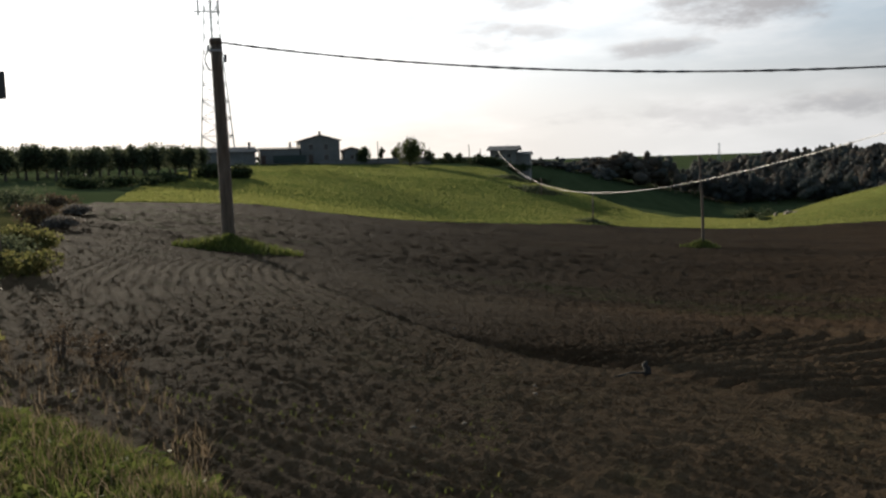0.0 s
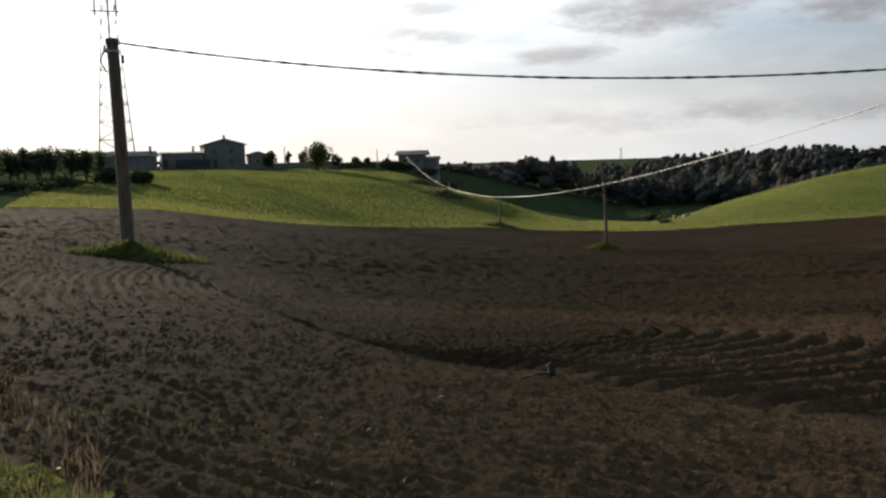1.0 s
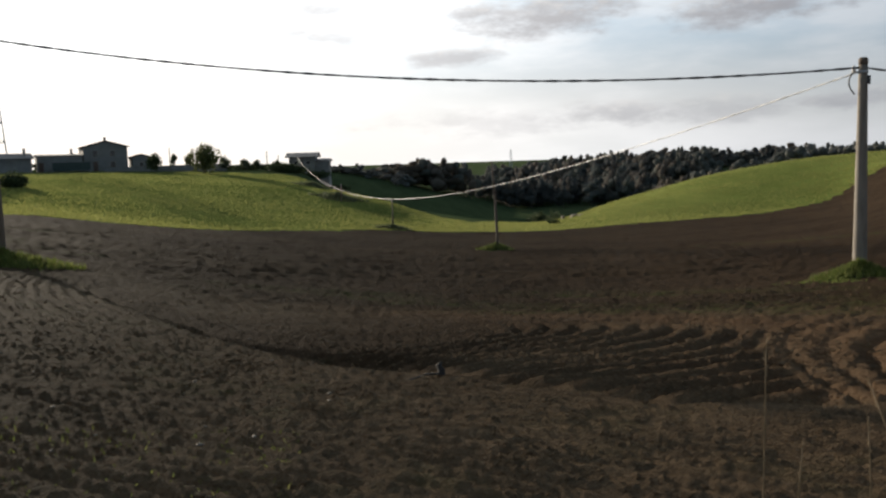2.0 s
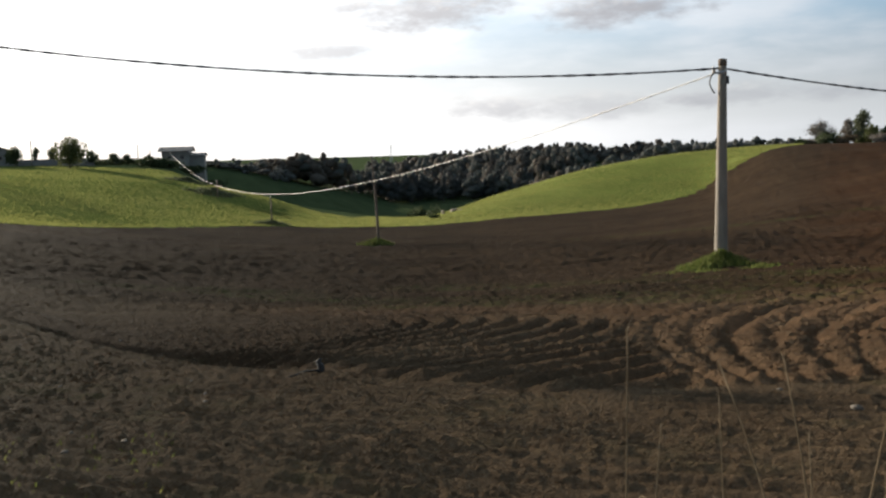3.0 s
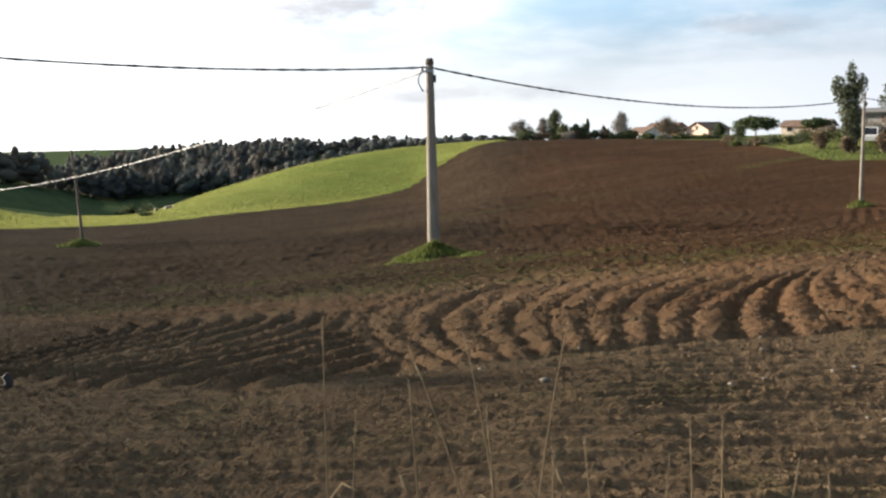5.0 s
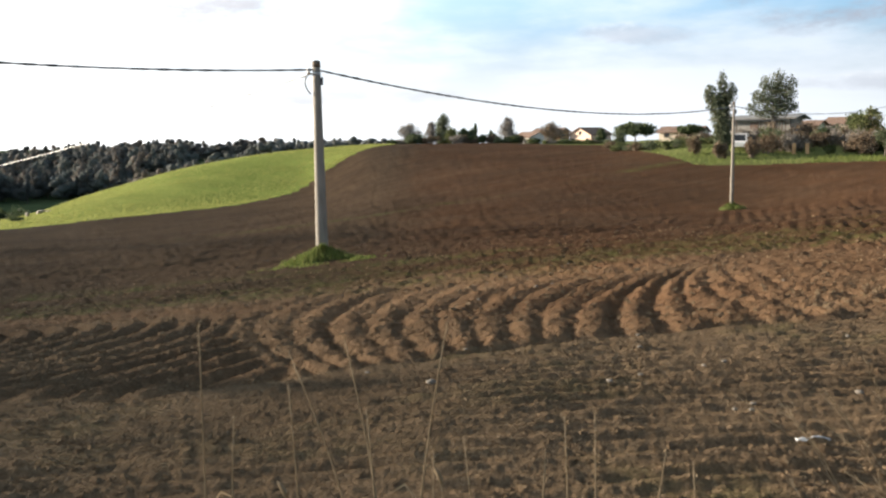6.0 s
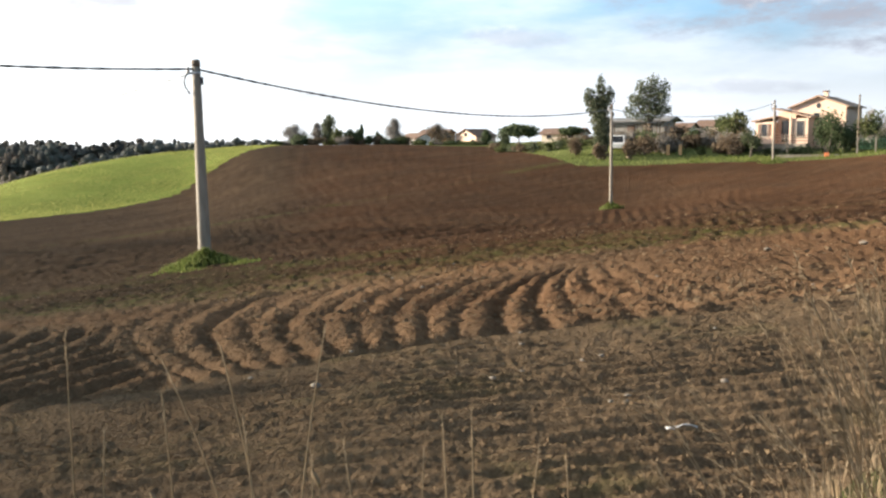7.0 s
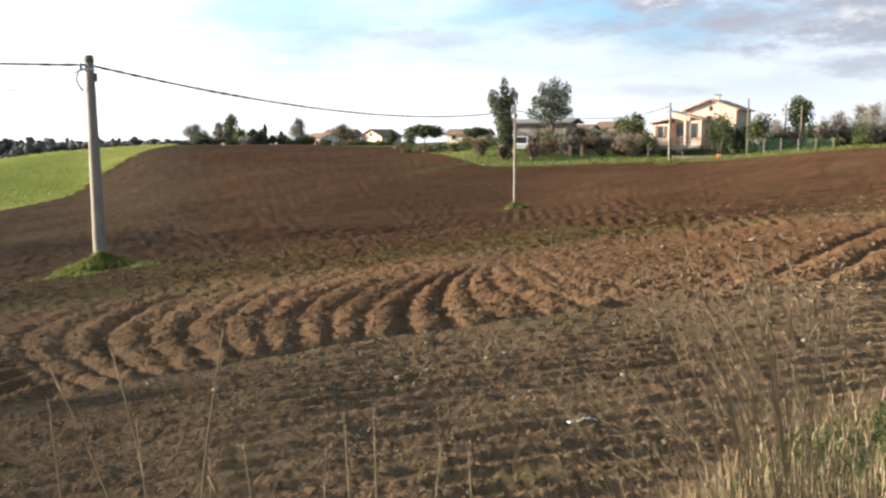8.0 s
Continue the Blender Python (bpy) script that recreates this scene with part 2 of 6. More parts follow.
M = {
    "soil": soil_material(),
    "crop": crop_material("young_wheat", (0.116, 0.148, 0.04), (0.156, 0.184, 0.0528), (0.204, 0.204, 0.0664)),
    "meadow": crop_material("far_meadow", (0.05, 0.075, 0.036), (0.066, 0.09, 0.044), (0.085, 0.105, 0.055)),
    "verge": crop_material("verge_grass", (0.05, 0.06, 0.024), (0.085, 0.085, 0.038), (0.12, 0.10, 0.05)),
    "bank": crop_material("bank_grass", (0.0935, 0.111, 0.0382), (0.128, 0.14, 0.051), (0.162, 0.157, 0.068)),
    "concrete": plain("weathered_concrete", (0.137, 0.119, 0.0972), (0.23, 0.202, 0.166), 1.2, 0.85, 0, 40, 0.4, 0.01, (6, 6, 1)),
    "wood_pole": plain("old_pole_wood", (0.075, 0.055, 0.04), (0.16, 0.125, 0.095), 1.5, 0.85, 0, 30, 0.5, 0.01, (8, 8, 1)),
    "cable": plain("cable_sheath", (0.03, 0.03, 0.032), (0.06, 0.06, 0.062), 3, 0.5, 0, 20, 0.0),
    "cable_pale": plain("pale_cable_sheath", (0.34, 0.34, 0.332), (0.425, 0.425, 0.408), 3, 0.5, 0, 20, 0.0),
    "bark": plain("bark", (0.07, 0.056, 0.045), (0.15, 0.125, 0.10), 2.0, 0.9, 0, 25, 0.6, 0.03, (3, 3, 0.6)),
    "twig": plain("bare_twigs", (0.16, 0.145, 0.13), (0.26, 0.235, 0.21), 2.0, 0.9, 0, 20, 0.0),
    "olive": leafy("olive_leaves", (0.06, 0.075, 0.045), (0.09, 0.108, 0.062), (0.13, 0.145, 0.09), 0.45),
    "dark_leaf": leafy("evergreen_leaves", (0.038, 0.052, 0.026), (0.062, 0.082, 0.040), (0.095, 0.115, 0.058)),
    "green_leaf": leafy("green_leaves", (0.0595, 0.0723, 0.0289), (0.0935, 0.106, 0.0442), (0.136, 0.145, 0.0663)),
    "poplar": leafy("poplar_leaves", (0.068, 0.08, 0.048), (0.1, 0.112, 0.068), (0.152, 0.16, 0.104)),
    "autumn": leafy("autumn_leaves", (0.095, 0.07, 0.048), (0.135, 0.10, 0.068), (0.19, 0.142, 0.098)),
    # leaf colour raised to a pale grey, which puts distance haze into the woods
    "wood_haze": leafy("hazy_woodland_leaves", (0.153, 0.164, 0.162), (0.166, 0.175, 0.17), (0.184, 0.184, 0.175), 0.5),
    "grass": leafy("green_grass_blades", (0.085, 0.111, 0.0298), (0.128, 0.157, 0.0425), (0.187, 0.196, 0.068), 0.4),
    "verge_blade": leafy("olive_grass_blades", (0.08, 0.085, 0.03), (0.12, 0.12, 0.045), (0.18, 0.16, 0.07), 0.4),
    "wheat": leafy("young_wheat_blades", (0.152, 0.176, 0.0528), (0.2, 0.216, 0.0664), (0.256, 0.252, 0.088), 0.5),
    "dry_grass": leafy("dry_grass_blades", (0.178, 0.132, 0.0808), (0.255, 0.191, 0.123), (0.348, 0.272, 0.183), 0.3),
    "stucco_peach": plain("peach_stucco", (0.51, 0.357, 0.272), (0.595, 0.433, 0.34), 0.8, 0.9, 0, 30, 0.3, 0.01),
    "stucco_grey": plain("grey_stucco", (0.171, 0.162, 0.153), (0.252, 0.239, 0.225), 0.8, 0.9, 0, 30, 0.3, 0.01),
    "stucco_cream": plain("cream_stucco", (0.425, 0.357, 0.281), (0.544, 0.468, 0.383), 0.8, 0.9, 0, 30, 0.3, 0.01),
    "white_wall": plain("white_render", (0.558, 0.54, 0.513), (0.702, 0.684, 0.657), 0.8, 0.85, 0, 30, 0.2, 0.01),
    "ochre_wall": plain("ochre_render", (0.357, 0.204, 0.0935), (0.468, 0.289, 0.145), 0.8, 0.9, 0, 30, 0.3, 0.01),
    "tiles": plain("clay_roof_tiles", (0.11, 0.065, 0.045), (0.20, 0.125, 0.085), 1.5, 0.85, 0, 12, 0.8, 0.05, (4, 1, 1)),
    # paler tiles than the other roofs, for the peach house
    "pale_tiles": plain("pale_roof_tiles", (0.27, 0.18, 0.126), (0.396, 0.279, 0.207), 1.5, 0.85, 0, 12, 0.8, 0.05, (4, 1, 1)),
    "slab_roof": plain("grey_roof_sheets", (0.12, 0.116, 0.112), (0.195, 0.188, 0.18), 1.2, 0.7, 0, 12, 0.4, 0.02, (5, 1, 1)),
    "tarp": plain("dark_green_netting", (0.035, 0.05, 0.045), (0.06, 0.08, 0.07), 1.5, 0.8, 0, 15, 0.4, 0.02),
    "frame": plain("window_frame_paint", (0.35, 0.30, 0.25), (0.45, 0.40, 0.34), 4, 0.6, 0, 40, 0.1),
    "door": plain("brown_door_paint", (0.08, 0.045, 0.03), (0.13, 0.075, 0.05), 3, 0.6, 0, 40, 0.2),
    "car_paint": plain("white_car_paint", (0.74, 0.74, 0.74), (0.8, 0.8, 0.8), 2, 0.3, 0, 60, 0.0),
    "rubber": plain("black_rubber", (0.015, 0.015, 0.016), (0.03, 0.03, 0.03), 5, 0.8, 0, 60, 0.2),
    "plastic": plain("white_plastic", (0.306, 0.306, 0.306), (0.425, 0.425, 0.416), 6, 0.35, 0, 40, 0.2),
    "orange": plain("orange_plastic", (0.60, 0.16, 0.06), (0.75, 0.24, 0.10), 6, 0.5, 0, 40, 0.1),
    "stone": plain("pale_field_stone", (0.12, 0.102, 0.081), (0.216, 0.186, 0.15), 8, 0.85, 0, 40, 0.4, 0.01, vary=0.4),
    "green_fence": plain("green_fence_paint", (0.03, 0.10, 0.06), (0.05, 0.15, 0.09), 4, 0.6, 0, 40, 0.1),
    # the three woodland leaf colours below carry painted haze as well
    "wood_dark": leafy("hazy_dark_woodland_leaves", (0.127, 0.138, 0.128), (0.143, 0.153, 0.139), (0.16, 0.166, 0.149), 0.5),
    "wood_brown": leafy("hazy_russet_woodland_leaves", (0.153, 0.138, 0.121), (0.174, 0.153, 0.131), (0.196, 0.17, 0.141), 0.5),
    "autumn_wood": leafy("hazy_autumn_woodland_leaves", (0.102, 0.0853, 0.0693), (0.121, 0.0992, 0.0778), (0.139, 0.114, 0.0877), 0.5),
    "twig_leaf": leafy("withered_leaves", (0.13, 0.118, 0.105), (0.185, 0.168, 0.15), (0.24, 0.22, 0.195), 0.35),
    "weed_leaf": leafy("roadside_weed_leaves", (0.10, 0.105, 0.035), (0.15, 0.15, 0.055), (0.22, 0.20, 0.085), 0.5),
    "pane": glass_pane(),
    "steel": plain("galvanised_steel", (0.34, 0.35, 0.36), (0.46, 0.47, 0.48), 1.5, 0.5, 0.6, 20, 0.15),
}

# ---- the lie of the land ----
# heights over the first eye along rings round it, by azimuth (degrees clockwise from +y)
AZ = [-180, -60, -30, -22, -14, -7, 0, 3.5, 7, 13, 19, 25, 31, 37, 43, 50, 58, 64, 75, 88, 110, 180]
RINGS = {
    0: [-1.6] * 22,
    5: [-1.6, -1.6, -1.62, -1.66, -1.72, -1.78, -1.8, -1.81, -1.82, -1.82, -1.82, -1.82, -1.8, -1.78, -1.74, -1.7, -1.68, -1.66, -1.63, -1.6, -1.6, -1.6],
    12: [-1.6, -1.6, -1.75, -1.95, -2.1, -2.4, -2.6, -2.61, -2.62, -2.6, -2.55, -2.5, -2.48, -2.45, -2.35, -2.2, -2.1, -2, -1.78, -1.6, -1.6, -1.6],
    30: [-1.6, -1.4, -1.75, -2.2, -2.8, -3.35, -3.9, -4.1, -4.3, -4.5, -4.6, -4.6, -4.4, -4.15, -3.9, -3.6, -3.3, -3.05, -2.5, -2, -1.6, -1.6],
    62: [-1.6, -1.2, -1.6, -2.1, -3.2, -4.4, -5.4, -5.75, -6.1, -6.5, -6.7, -6.6, -6.4, -5.9, -5.5, -5.1, -4.95, -4.85, -3.6, -2.45, -1.6, -1.6],
    100: [-1.6, -0.8, -0.9, -1.5, -3, -5.3, -7.1, -7.65, -8.2, -8.9, -9.3, -9.2, -8.9, -8, -5.6, -3.9, -3, -2.7, -2.7, -1.2, -1.2, -1.6],
    125: [-1.6, -0.4, -0.5, -1, -2, -3.6, -5.2, -6.2, -7.2, -9.4, -10, -9.2, -8.6, -7.6, -3.4, -2.4, -1.9, -0.6, -1.1, -0.6, -0.9, -1.6],
    150: [-1.6, 0, 0, -0.4, -1, -1.9, -3, -3.8, -5.3, -9.4, -11.3, -8.3, -5.6, -4, -0.9, -0.9, -1.1, -0.4, -0.9, -0.3, -0.5, -1.6],
    172: [-1.6, 0.2, 0.2, 0, -0.4, -0.9, -1.9, -2.9, -6.3, -11.5, -13, -8.4, -3.9, -1.4, -0.5, -0.6, -1.2, -0.3, -0.8, -0.6, -0.2, -1.6],
    200: [-1.6, 0.5, 0.6, 0.5, 0.2, -0.2, -0.9, -1.5, -9, -15, -17.5, -13, -7.5, -4, -1.5, -1, -0.9, -0.2, -1, -0.4, 0, -1.6],
    270: [-1.6, 1, 1, 1, 1, 0.6, 0, -0.8, -3, -10.5, -18, -17, -12, -8, -4, -2, -1, 0, 0, 0, 0, -1.6],
    480: [-1.6, -2, -2, -2, -2, -2, -3, -4.5, -6, -8, -9, -8, -7, -6, -6, -5, -4, -3, -3, -3, -3, -1.6],
    4800: [-14.0] * 22,
}
RING_R = list(RINGS)


def hermite(xs, ys, x):
    """Smooth, non-overshooting interpolation of ys (columns) at x."""
    xs, ys = np.asarray(xs, float), np.asarray(ys, float)
    d = np.diff(ys, axis=0) / np.diff(xs)[:, None]
    h = np.diff(xs)[:, None]
    s = np.zeros_like(ys)
    w1, w2 = 2 * h[1:] + h[:-1], h[1:] + 2 * h[:-1]
    same = d[1:] * d[:-1] > 0
    with np.errstate(divide="ignore", invalid="ignore"):
        s[1:-1] = np.where(same, (w1 + w2) / (w1 / d[:-1] + w2 / d[1:]), 0)
    s[0], s[-1] = d[0], d[-1]
    k = np.clip(np.searchsorted(xs, x) - 1, 0, len(xs) - 2)
    t = ((x - xs[k]) / (xs[k + 1] - xs[k]))[:, None]
    hh = (xs[k + 1] - xs[k])[:, None]
    return (1 + 2 * t) * (1 - t) ** 2 * ys[k] + t * (1 - t) ** 2 * hh * s[k] + t * t * (3 - 2 * t) * ys[k + 1] + t * t * (t - 1) * hh * s[k + 1]


def lattice(x, y, seed, octaves=3):
    """Smooth value noise in -1..1 at the points x, y (arrays)."""
    total, amp, norm = 0.0, 1.0, 0.0
    for o in range(octaves):
        xi, yi = np.floor(x).astype(np.int64), np.floor(y).astype(np.int64)
        fx, fy = x - xi, y - yi
        fx, fy = fx * fx * (3 - 2 * fx), fy * fy * (3 - 2 * fy)

        def h(i, j):
            n = (i * 374761393 + j * 668265263 + (seed + o) * 974711) & 0x7FFFFFFF
            n = ((n ^ (n >> 13)) * 1274126177) & 0x7FFFFFFF
            return ((n ^ (n >> 16)) & 0xFFFF) / 32767.5 - 1

        total = total + amp * ((h(xi, yi) * (1 - fx) + h(xi + 1, yi) * fx) * (1 - fy) + (h(xi, yi + 1) * (1 - fx) + h(xi + 1, yi + 1) * fx) * fy)
        norm += amp
        amp *= 0.5
        x, y = x * 2.03 + 11.7, y * 2.03 - 5.3
    return total / norm


def lumps(x, y, cell, seed, share=0.6):
    """Rounded clods of random size strewn over the cells of a grid; heights in 0..1."""
    x, y = x / cell, y / cell
    xi, yi = np.floor(x).astype(np.int64), np.floor(y).astype(np.int64)
    best = np.zeros(len(x))
    for i in (-1, 0, 1):
        for j in (-1, 0, 1):
            n = ((xi + i) * 374761393 + (yi + j) * 668265263 + seed * 974711) & 0x7FFFFFFF
            n = ((n ^ (n >> 13)) * 1274126177) & 0x7FFFFFFF
            n = n ^ (n >> 16)
            px, py = (n & 255) / 255.0, ((n >> 8) & 255) / 255.0
            size, there = ((n >> 16) & 127) / 127.0, ((n >> 23) & 63) / 63.0 < share
            rad = 0.28 + 0.5 * size
            d = ((x - xi - i - px) ** 2 + (y - yi - j - py) ** 2) / rad ** 2
            best = np.maximum(best, np.where(there & (d < 1), np.sqrt(np.clip(1 - d, 0, 1)) * (0.35 + 0.65 * size), 0))
    return best


def smoothstep(v, lo, hi):
    t = np.clip((v - lo) / (hi - lo), 0, 1)
    return t * t * (3 - 2 * t)


RINGS_BY_AZ = hermite(AZ, np.array([RINGS[r] for r in RING_R]).T, np.arange(-180, 180.01, 0.25))


def land(az, r):
    """Height of the bare land at arrays of azimuth and distance."""
    k = np.clip((np.asarray(az, float) + 180) / 0.25, 0, len(RINGS_BY_AZ) - 1.001)
    i = k.astype(int)
    f = (k - i)[:, None]
    rows = RINGS_BY_AZ[i] * (1 - f) + RINGS_BY_AZ[i + 1] * f
    r = np.asarray(r, float)
    out = np.empty(len(r))
    # along each ray the heights are joined by a smooth curve over the root of the distance
    q = np.sqrt(np.array(RING_R, float))
    d = np.diff(rows, axis=1) / np.diff(q)
    s = np.zeros_like(rows)
    w = np.diff(q)
    with np.errstate(divide="ignore", invalid="ignore"):
        both = d[:, 1:] * d[:, :-1] > 0
        w1, w2 = 2 * w[1:] + w[:-1], w[1:] + 2 * w[:-1]
        s[:, 1:-1] = np.where(both, (w1 + w2) / (w1 / d[:, :-1] + w2 / d[:, 1:]), 0)
    x = np.sqrt(np.clip(r, 0, 4799))
    j = np.clip(np.searchsorted(q, x, side="right") - 1, 0, len(q) - 2)
    n = np.arange(len(r))
    t, hh = (x - q[j]) / w[j], w[j]
    out = (1 + 2 * t) * (1 - t) ** 2 * rows[n, j] + t * (1 - t) ** 2 * hh * s[n, j] + t * t * (3 - 2 * t) * rows[n, j + 1] + t * t * (t - 1) * hh * s[n, j + 1]
    return out + EYE


def edge_distance(az):
    """How far the ploughed field reaches, by azimuth."""
    return np.interp(az, [-60, -27, -22, -14, -7, 0, 8, 15, 22, 28, 33, 37, 39, 40.5, 42.2, 44, 50, 57, 60, 63, 67, 75, 88, 110],
                     [9, 22, 60, 75, 88, 98, 106, 112, 115, 118, 122, 130, 138, 144, 152, 170, 175, 150, 116, 96, 96, 100, 100, 100])


def field_crest(az):
    """How far the green field reaches, by azimuth."""
    return np.interp(az, [-24, -20, -14, -8, 0, 3, 6.2, 9.8, 15, 19, 23, 30, 44], [118, 130, 180, 186, 186, 182, 172, 152, 134, 165, 185, 185, 185])


def verge_distance(az):
    """How far the rough grass of the roadside reaches, by azimuth."""
    return np.interp(az, [-60, -30, -26, -22, -18, -14, -8, 20, 60, 72, 80, 90, 110], [14, 7.6, 6.1, 5.4, 4.7, 4.0, 3.4, 3.0, 3.0, 3.2, 4.2, 6, 8])


def furrows(x, y):
    """Plough relief and tint (red earth, seedlings, damp soil with painted shade) at arrays of places."""
    u, v = (x - y) / math.sqrt(2), (x + y) / math.sqrt(2)
    wob = lattice(u * 0.35, v * 0.35, 5, 2)
    small = lattice(u * 1.3, v * 1.3, 6, 2)
    head = np.interp(u, [-24, -17, -11.6, -9, -6.9, -5.2, -3.2, -2, -1, 0, 1.5, 3, 6], [16, 12.7, 10.6, 9.5, 8.6, 7.85, 6.8, 6.6, 6.95, 7.1, 7.7, 8.0, 8.1]) + 0.12 * small
    inside = smoothstep(v, head - 0.1, head + 0.3)
    # the left run of furrows comes along the headland and swings out in circles
    du, dv = u + 8.3, v - 11.1
    left = np.where(du > 0, np.hypot(du, dv), -dv) + 0.07 * wob + 0.04 * small
    # the right run bows, each furrow about a turning point of its own; c is where it crosses v = 10
    vc, c = np.clip(v, 5, 19), u.copy()
    for _ in range(16):
        turn_v = np.clip(11.3 - 1.7 * (c + 0.9), 6.2, 13)
        c = 0.5 * c + 0.5 * (u - (0.042 - 0.022 * smoothstep(c, 2, 4.5)) * (vc - 10) * (vc + 10 - 2 * turn_v))
    right = c + 0.06 * wob + 0.04 * small
    meet = smoothstep(right, -2.15, -1.9)

    def ridge(p, sharp=1.4):
        w = 0.5 + 0.5 * np.cos(p * 2 * math.pi)
        return w ** sharp * 2 - 1

    strip = 12.9 - 0.25 * (u + 2.7)            # smooth turning strip beyond the left run
    on_left = (1 - smoothstep(v, strip - 1.0, strip + 0.2)) * smoothstep(u, -14, -9) * smoothstep(left, 1.7, 2.5)
    end_v = 15.5 - 2.2 * smoothstep(right, -1.2, 1.0)
    on_right = (1 - smoothstep(v, end_v - 1.5, end_v + 2.5 + wob)) * (1 - 0.75 * smoothstep(right, 3.5, 5.2))
    gap = (1 - 0.4 * smoothstep(lattice(u * 0.45, v * 0.22, 21, 3), 0.05, 0.55)) * (0.9 + 0.6 * lattice(u * 4, v * 3, 22, 2))
    arc = (1 - meet) * ridge((left - 6.1) / 0.45 + 0.5, 0.55) * on_left * 0.058
    arc = arc + meet * ridge((right + 0.9 + 0.05 * lattice(u * 5, v * 5, 27, 2)) / 0.42 + 0.5, 0.5) * on_right * 0.027
    for place, deep in ((-0.9, 0.05), (-0.06, 0.02), (2.46, 0.05), (2.88, 0.05)):
        arc = arc - deep * np.exp(-((right - place) / 0.11) ** 2) * meet * on_right
    along = np.where(u < -6, 0.026 * (u + 6) ** 2, 0)
    leftish = 1 - smoothstep(u, -9, -5)
    row_wave = ridge((v - along + 0.10 * wob + 0.03 * small) / 0.2, 1.0) * (1 - leftish) + ridge((v - along + 0.14 * wob + 0.04 * small) / 0.34, 1.0) * leftish
    rows = row_wave * (0.021 + 0.018 * leftish + 0.003 * smoothstep(u, -1, 2)) * (0.75 + 0.6 * lattice(u * 3, v * 6, 26, 2))
    open_left = 1 - smoothstep(u, -6, -4)        # to the left the headland ends in a broad open furrow, cut along the brown pole's shadow
    groove = -(0.08 + 0.07 * open_left) * np.exp(-((v - head) / (0.10 + 0.22 * open_left)) ** 2) * smoothstep(u, -22, -18) * np.maximum(smoothstep(lattice(u * 0.8, v * 0.2, 25, 2), -0.5, 0.3), 0.8 * open_left)
    # wheel ruts that leave the field to the right
    rut_y = y - 0.9 + 0.11 * (x - 11.3)
    for off in (-0.55, 0.0, 0.6):
        groove = groove - 0.05 * np.exp(-((rut_y - off) / 0.11) ** 2) * smoothstep(x, 10, 11.5) * (1 - smoothstep(x, 17, 22))
    dist = np.hypot(x, y)
    # a second pass of rows lies further up, beyond a smooth track
    fan = np.arctan2(x + 11.0, y + 4.7) - math.radians(67)
    across = 45 * fan
    far_rows = ridge((across + 0.2 * wob) / 0.5, 1.0) * (0.6 + 0.8 * lattice(x * 0.8, y * 0.8, 23, 2))
    band = dist - 28 + 1.25 * across
    near_patch = smoothstep(band, -0.4, 0.6) * (1 - smoothstep(band, 3.2, 4.8)) * smoothstep(across, -0.5, 1.0) * (1 - smoothstep(across, 7, 8.5))
    far_patch = smoothstep(dist, 33, 38) * (1 - smoothstep(dist, 52, 62 + 4 * wob)) * (smoothstep(across, -2.8, -1.5) + 0.5 * smoothstep(across, -8, -5) * (1 - smoothstep(across, -3.5, -2.8))) * (1 - smoothstep(across, 3, 4.5))
    far_rows = far_rows * (0.045 * near_patch + 0.045 * far_patch)
    relief = inside * arc * (gap * meet + (1 - meet) * (0.85 + 0.35 * lattice(u * 2, v * 2, 28, 2))) + (1 - inside) * rows + groove + far_rows
    # clods: sharp lumps of two sizes, sparser on the smooth strips
    near = dist < 34
    crumb, bits = np.zeros(len(x)), np.zeros(len(x))
    us, vs = (u / 1.25)[near], (v - along)[near]
    big = np.zeros(len(x))
    big[near] = lumps(us + 3.1, vs, 0.11, 33, 0.2)
    crumb[near] = lumps(us, vs, 0.075, 31, 0.42)
    bits[near] = lumps(us + 7.7, vs, 0.042, 36, 0.6)
    patchy = 0.75 + 0.25 * smoothstep(lattice(u * 0.5, v * 1.1, 41, 2), -0.4, 0.35)
    in_row = 1 + 0.5 * row_wave * (1 - inside)
    relief = relief + (0.010 * big + (0.006 + 0.017 * inside * (0.35 + 0.65 * meet) + 0.009 * (1 - smoothstep(u, -5, -1))) * crumb * in_row * (1 + 0.8 * open_left) + (0.008 + 0.010 * inside) * bits + 0.038 * inside * (0.35 + 0.65 * meet) * lattice(u * 9, v * 9, 46, 3) + 0.006 * lattice(u * 12, v * 26, 45, 2)) * patchy * (1 - smoothstep(dist, 24, 33))
    relief = relief + (0.05 * lattice(u * 4.5, v * 2.6, 49, 3) + 0.03 * lattice(u * 9, v * 5, 50, 2)) * smoothstep(dist, 9, 16) * (1 - 0.8 * inside * (1 - smoothstep(v, 13, 16))) * (1 - 0.55 * (1 - inside)) * (1 - 0.5 * smoothstep(dist, 40, 70))
    p, q = 0.94 * x - 0.34 * y, 0.34 * x + 0.94 * y
    lump = lattice(x * 2.2, y * 2.2, 47, 3) * 0.08 + lattice(p * 0.10, q * 1.5, 48, 3) * 0.15
    relief = relief + lump * 1.25 * smoothstep(dist, 18, 42) * (1 - 0.5 * smoothstep(u, -15, 35))
    # faint rows run up the hill
    up_hill = 90 * fan + 1.5 * lattice(x * 0.03, y * 0.03, 63, 2)
    relief = relief + ridge(up_hill / 0.8, 1.0) * 0.006 * smoothstep(dist, 44, 54) * smoothstep(u, -4, 14) * smoothstep(lattice(x * 0.06, y * 0.06, 64, 3), -0.15, 0.4)
    red = inside * smoothstep(u, -5, 3) * (0.75 + 0.35 * wob) + 0.1
    pale_strip = np.exp(-((v - strip - 1.2) / 1.4) ** 2) * (1 - smoothstep(u, -3, -1)) * smoothstep(u, -16, -10)
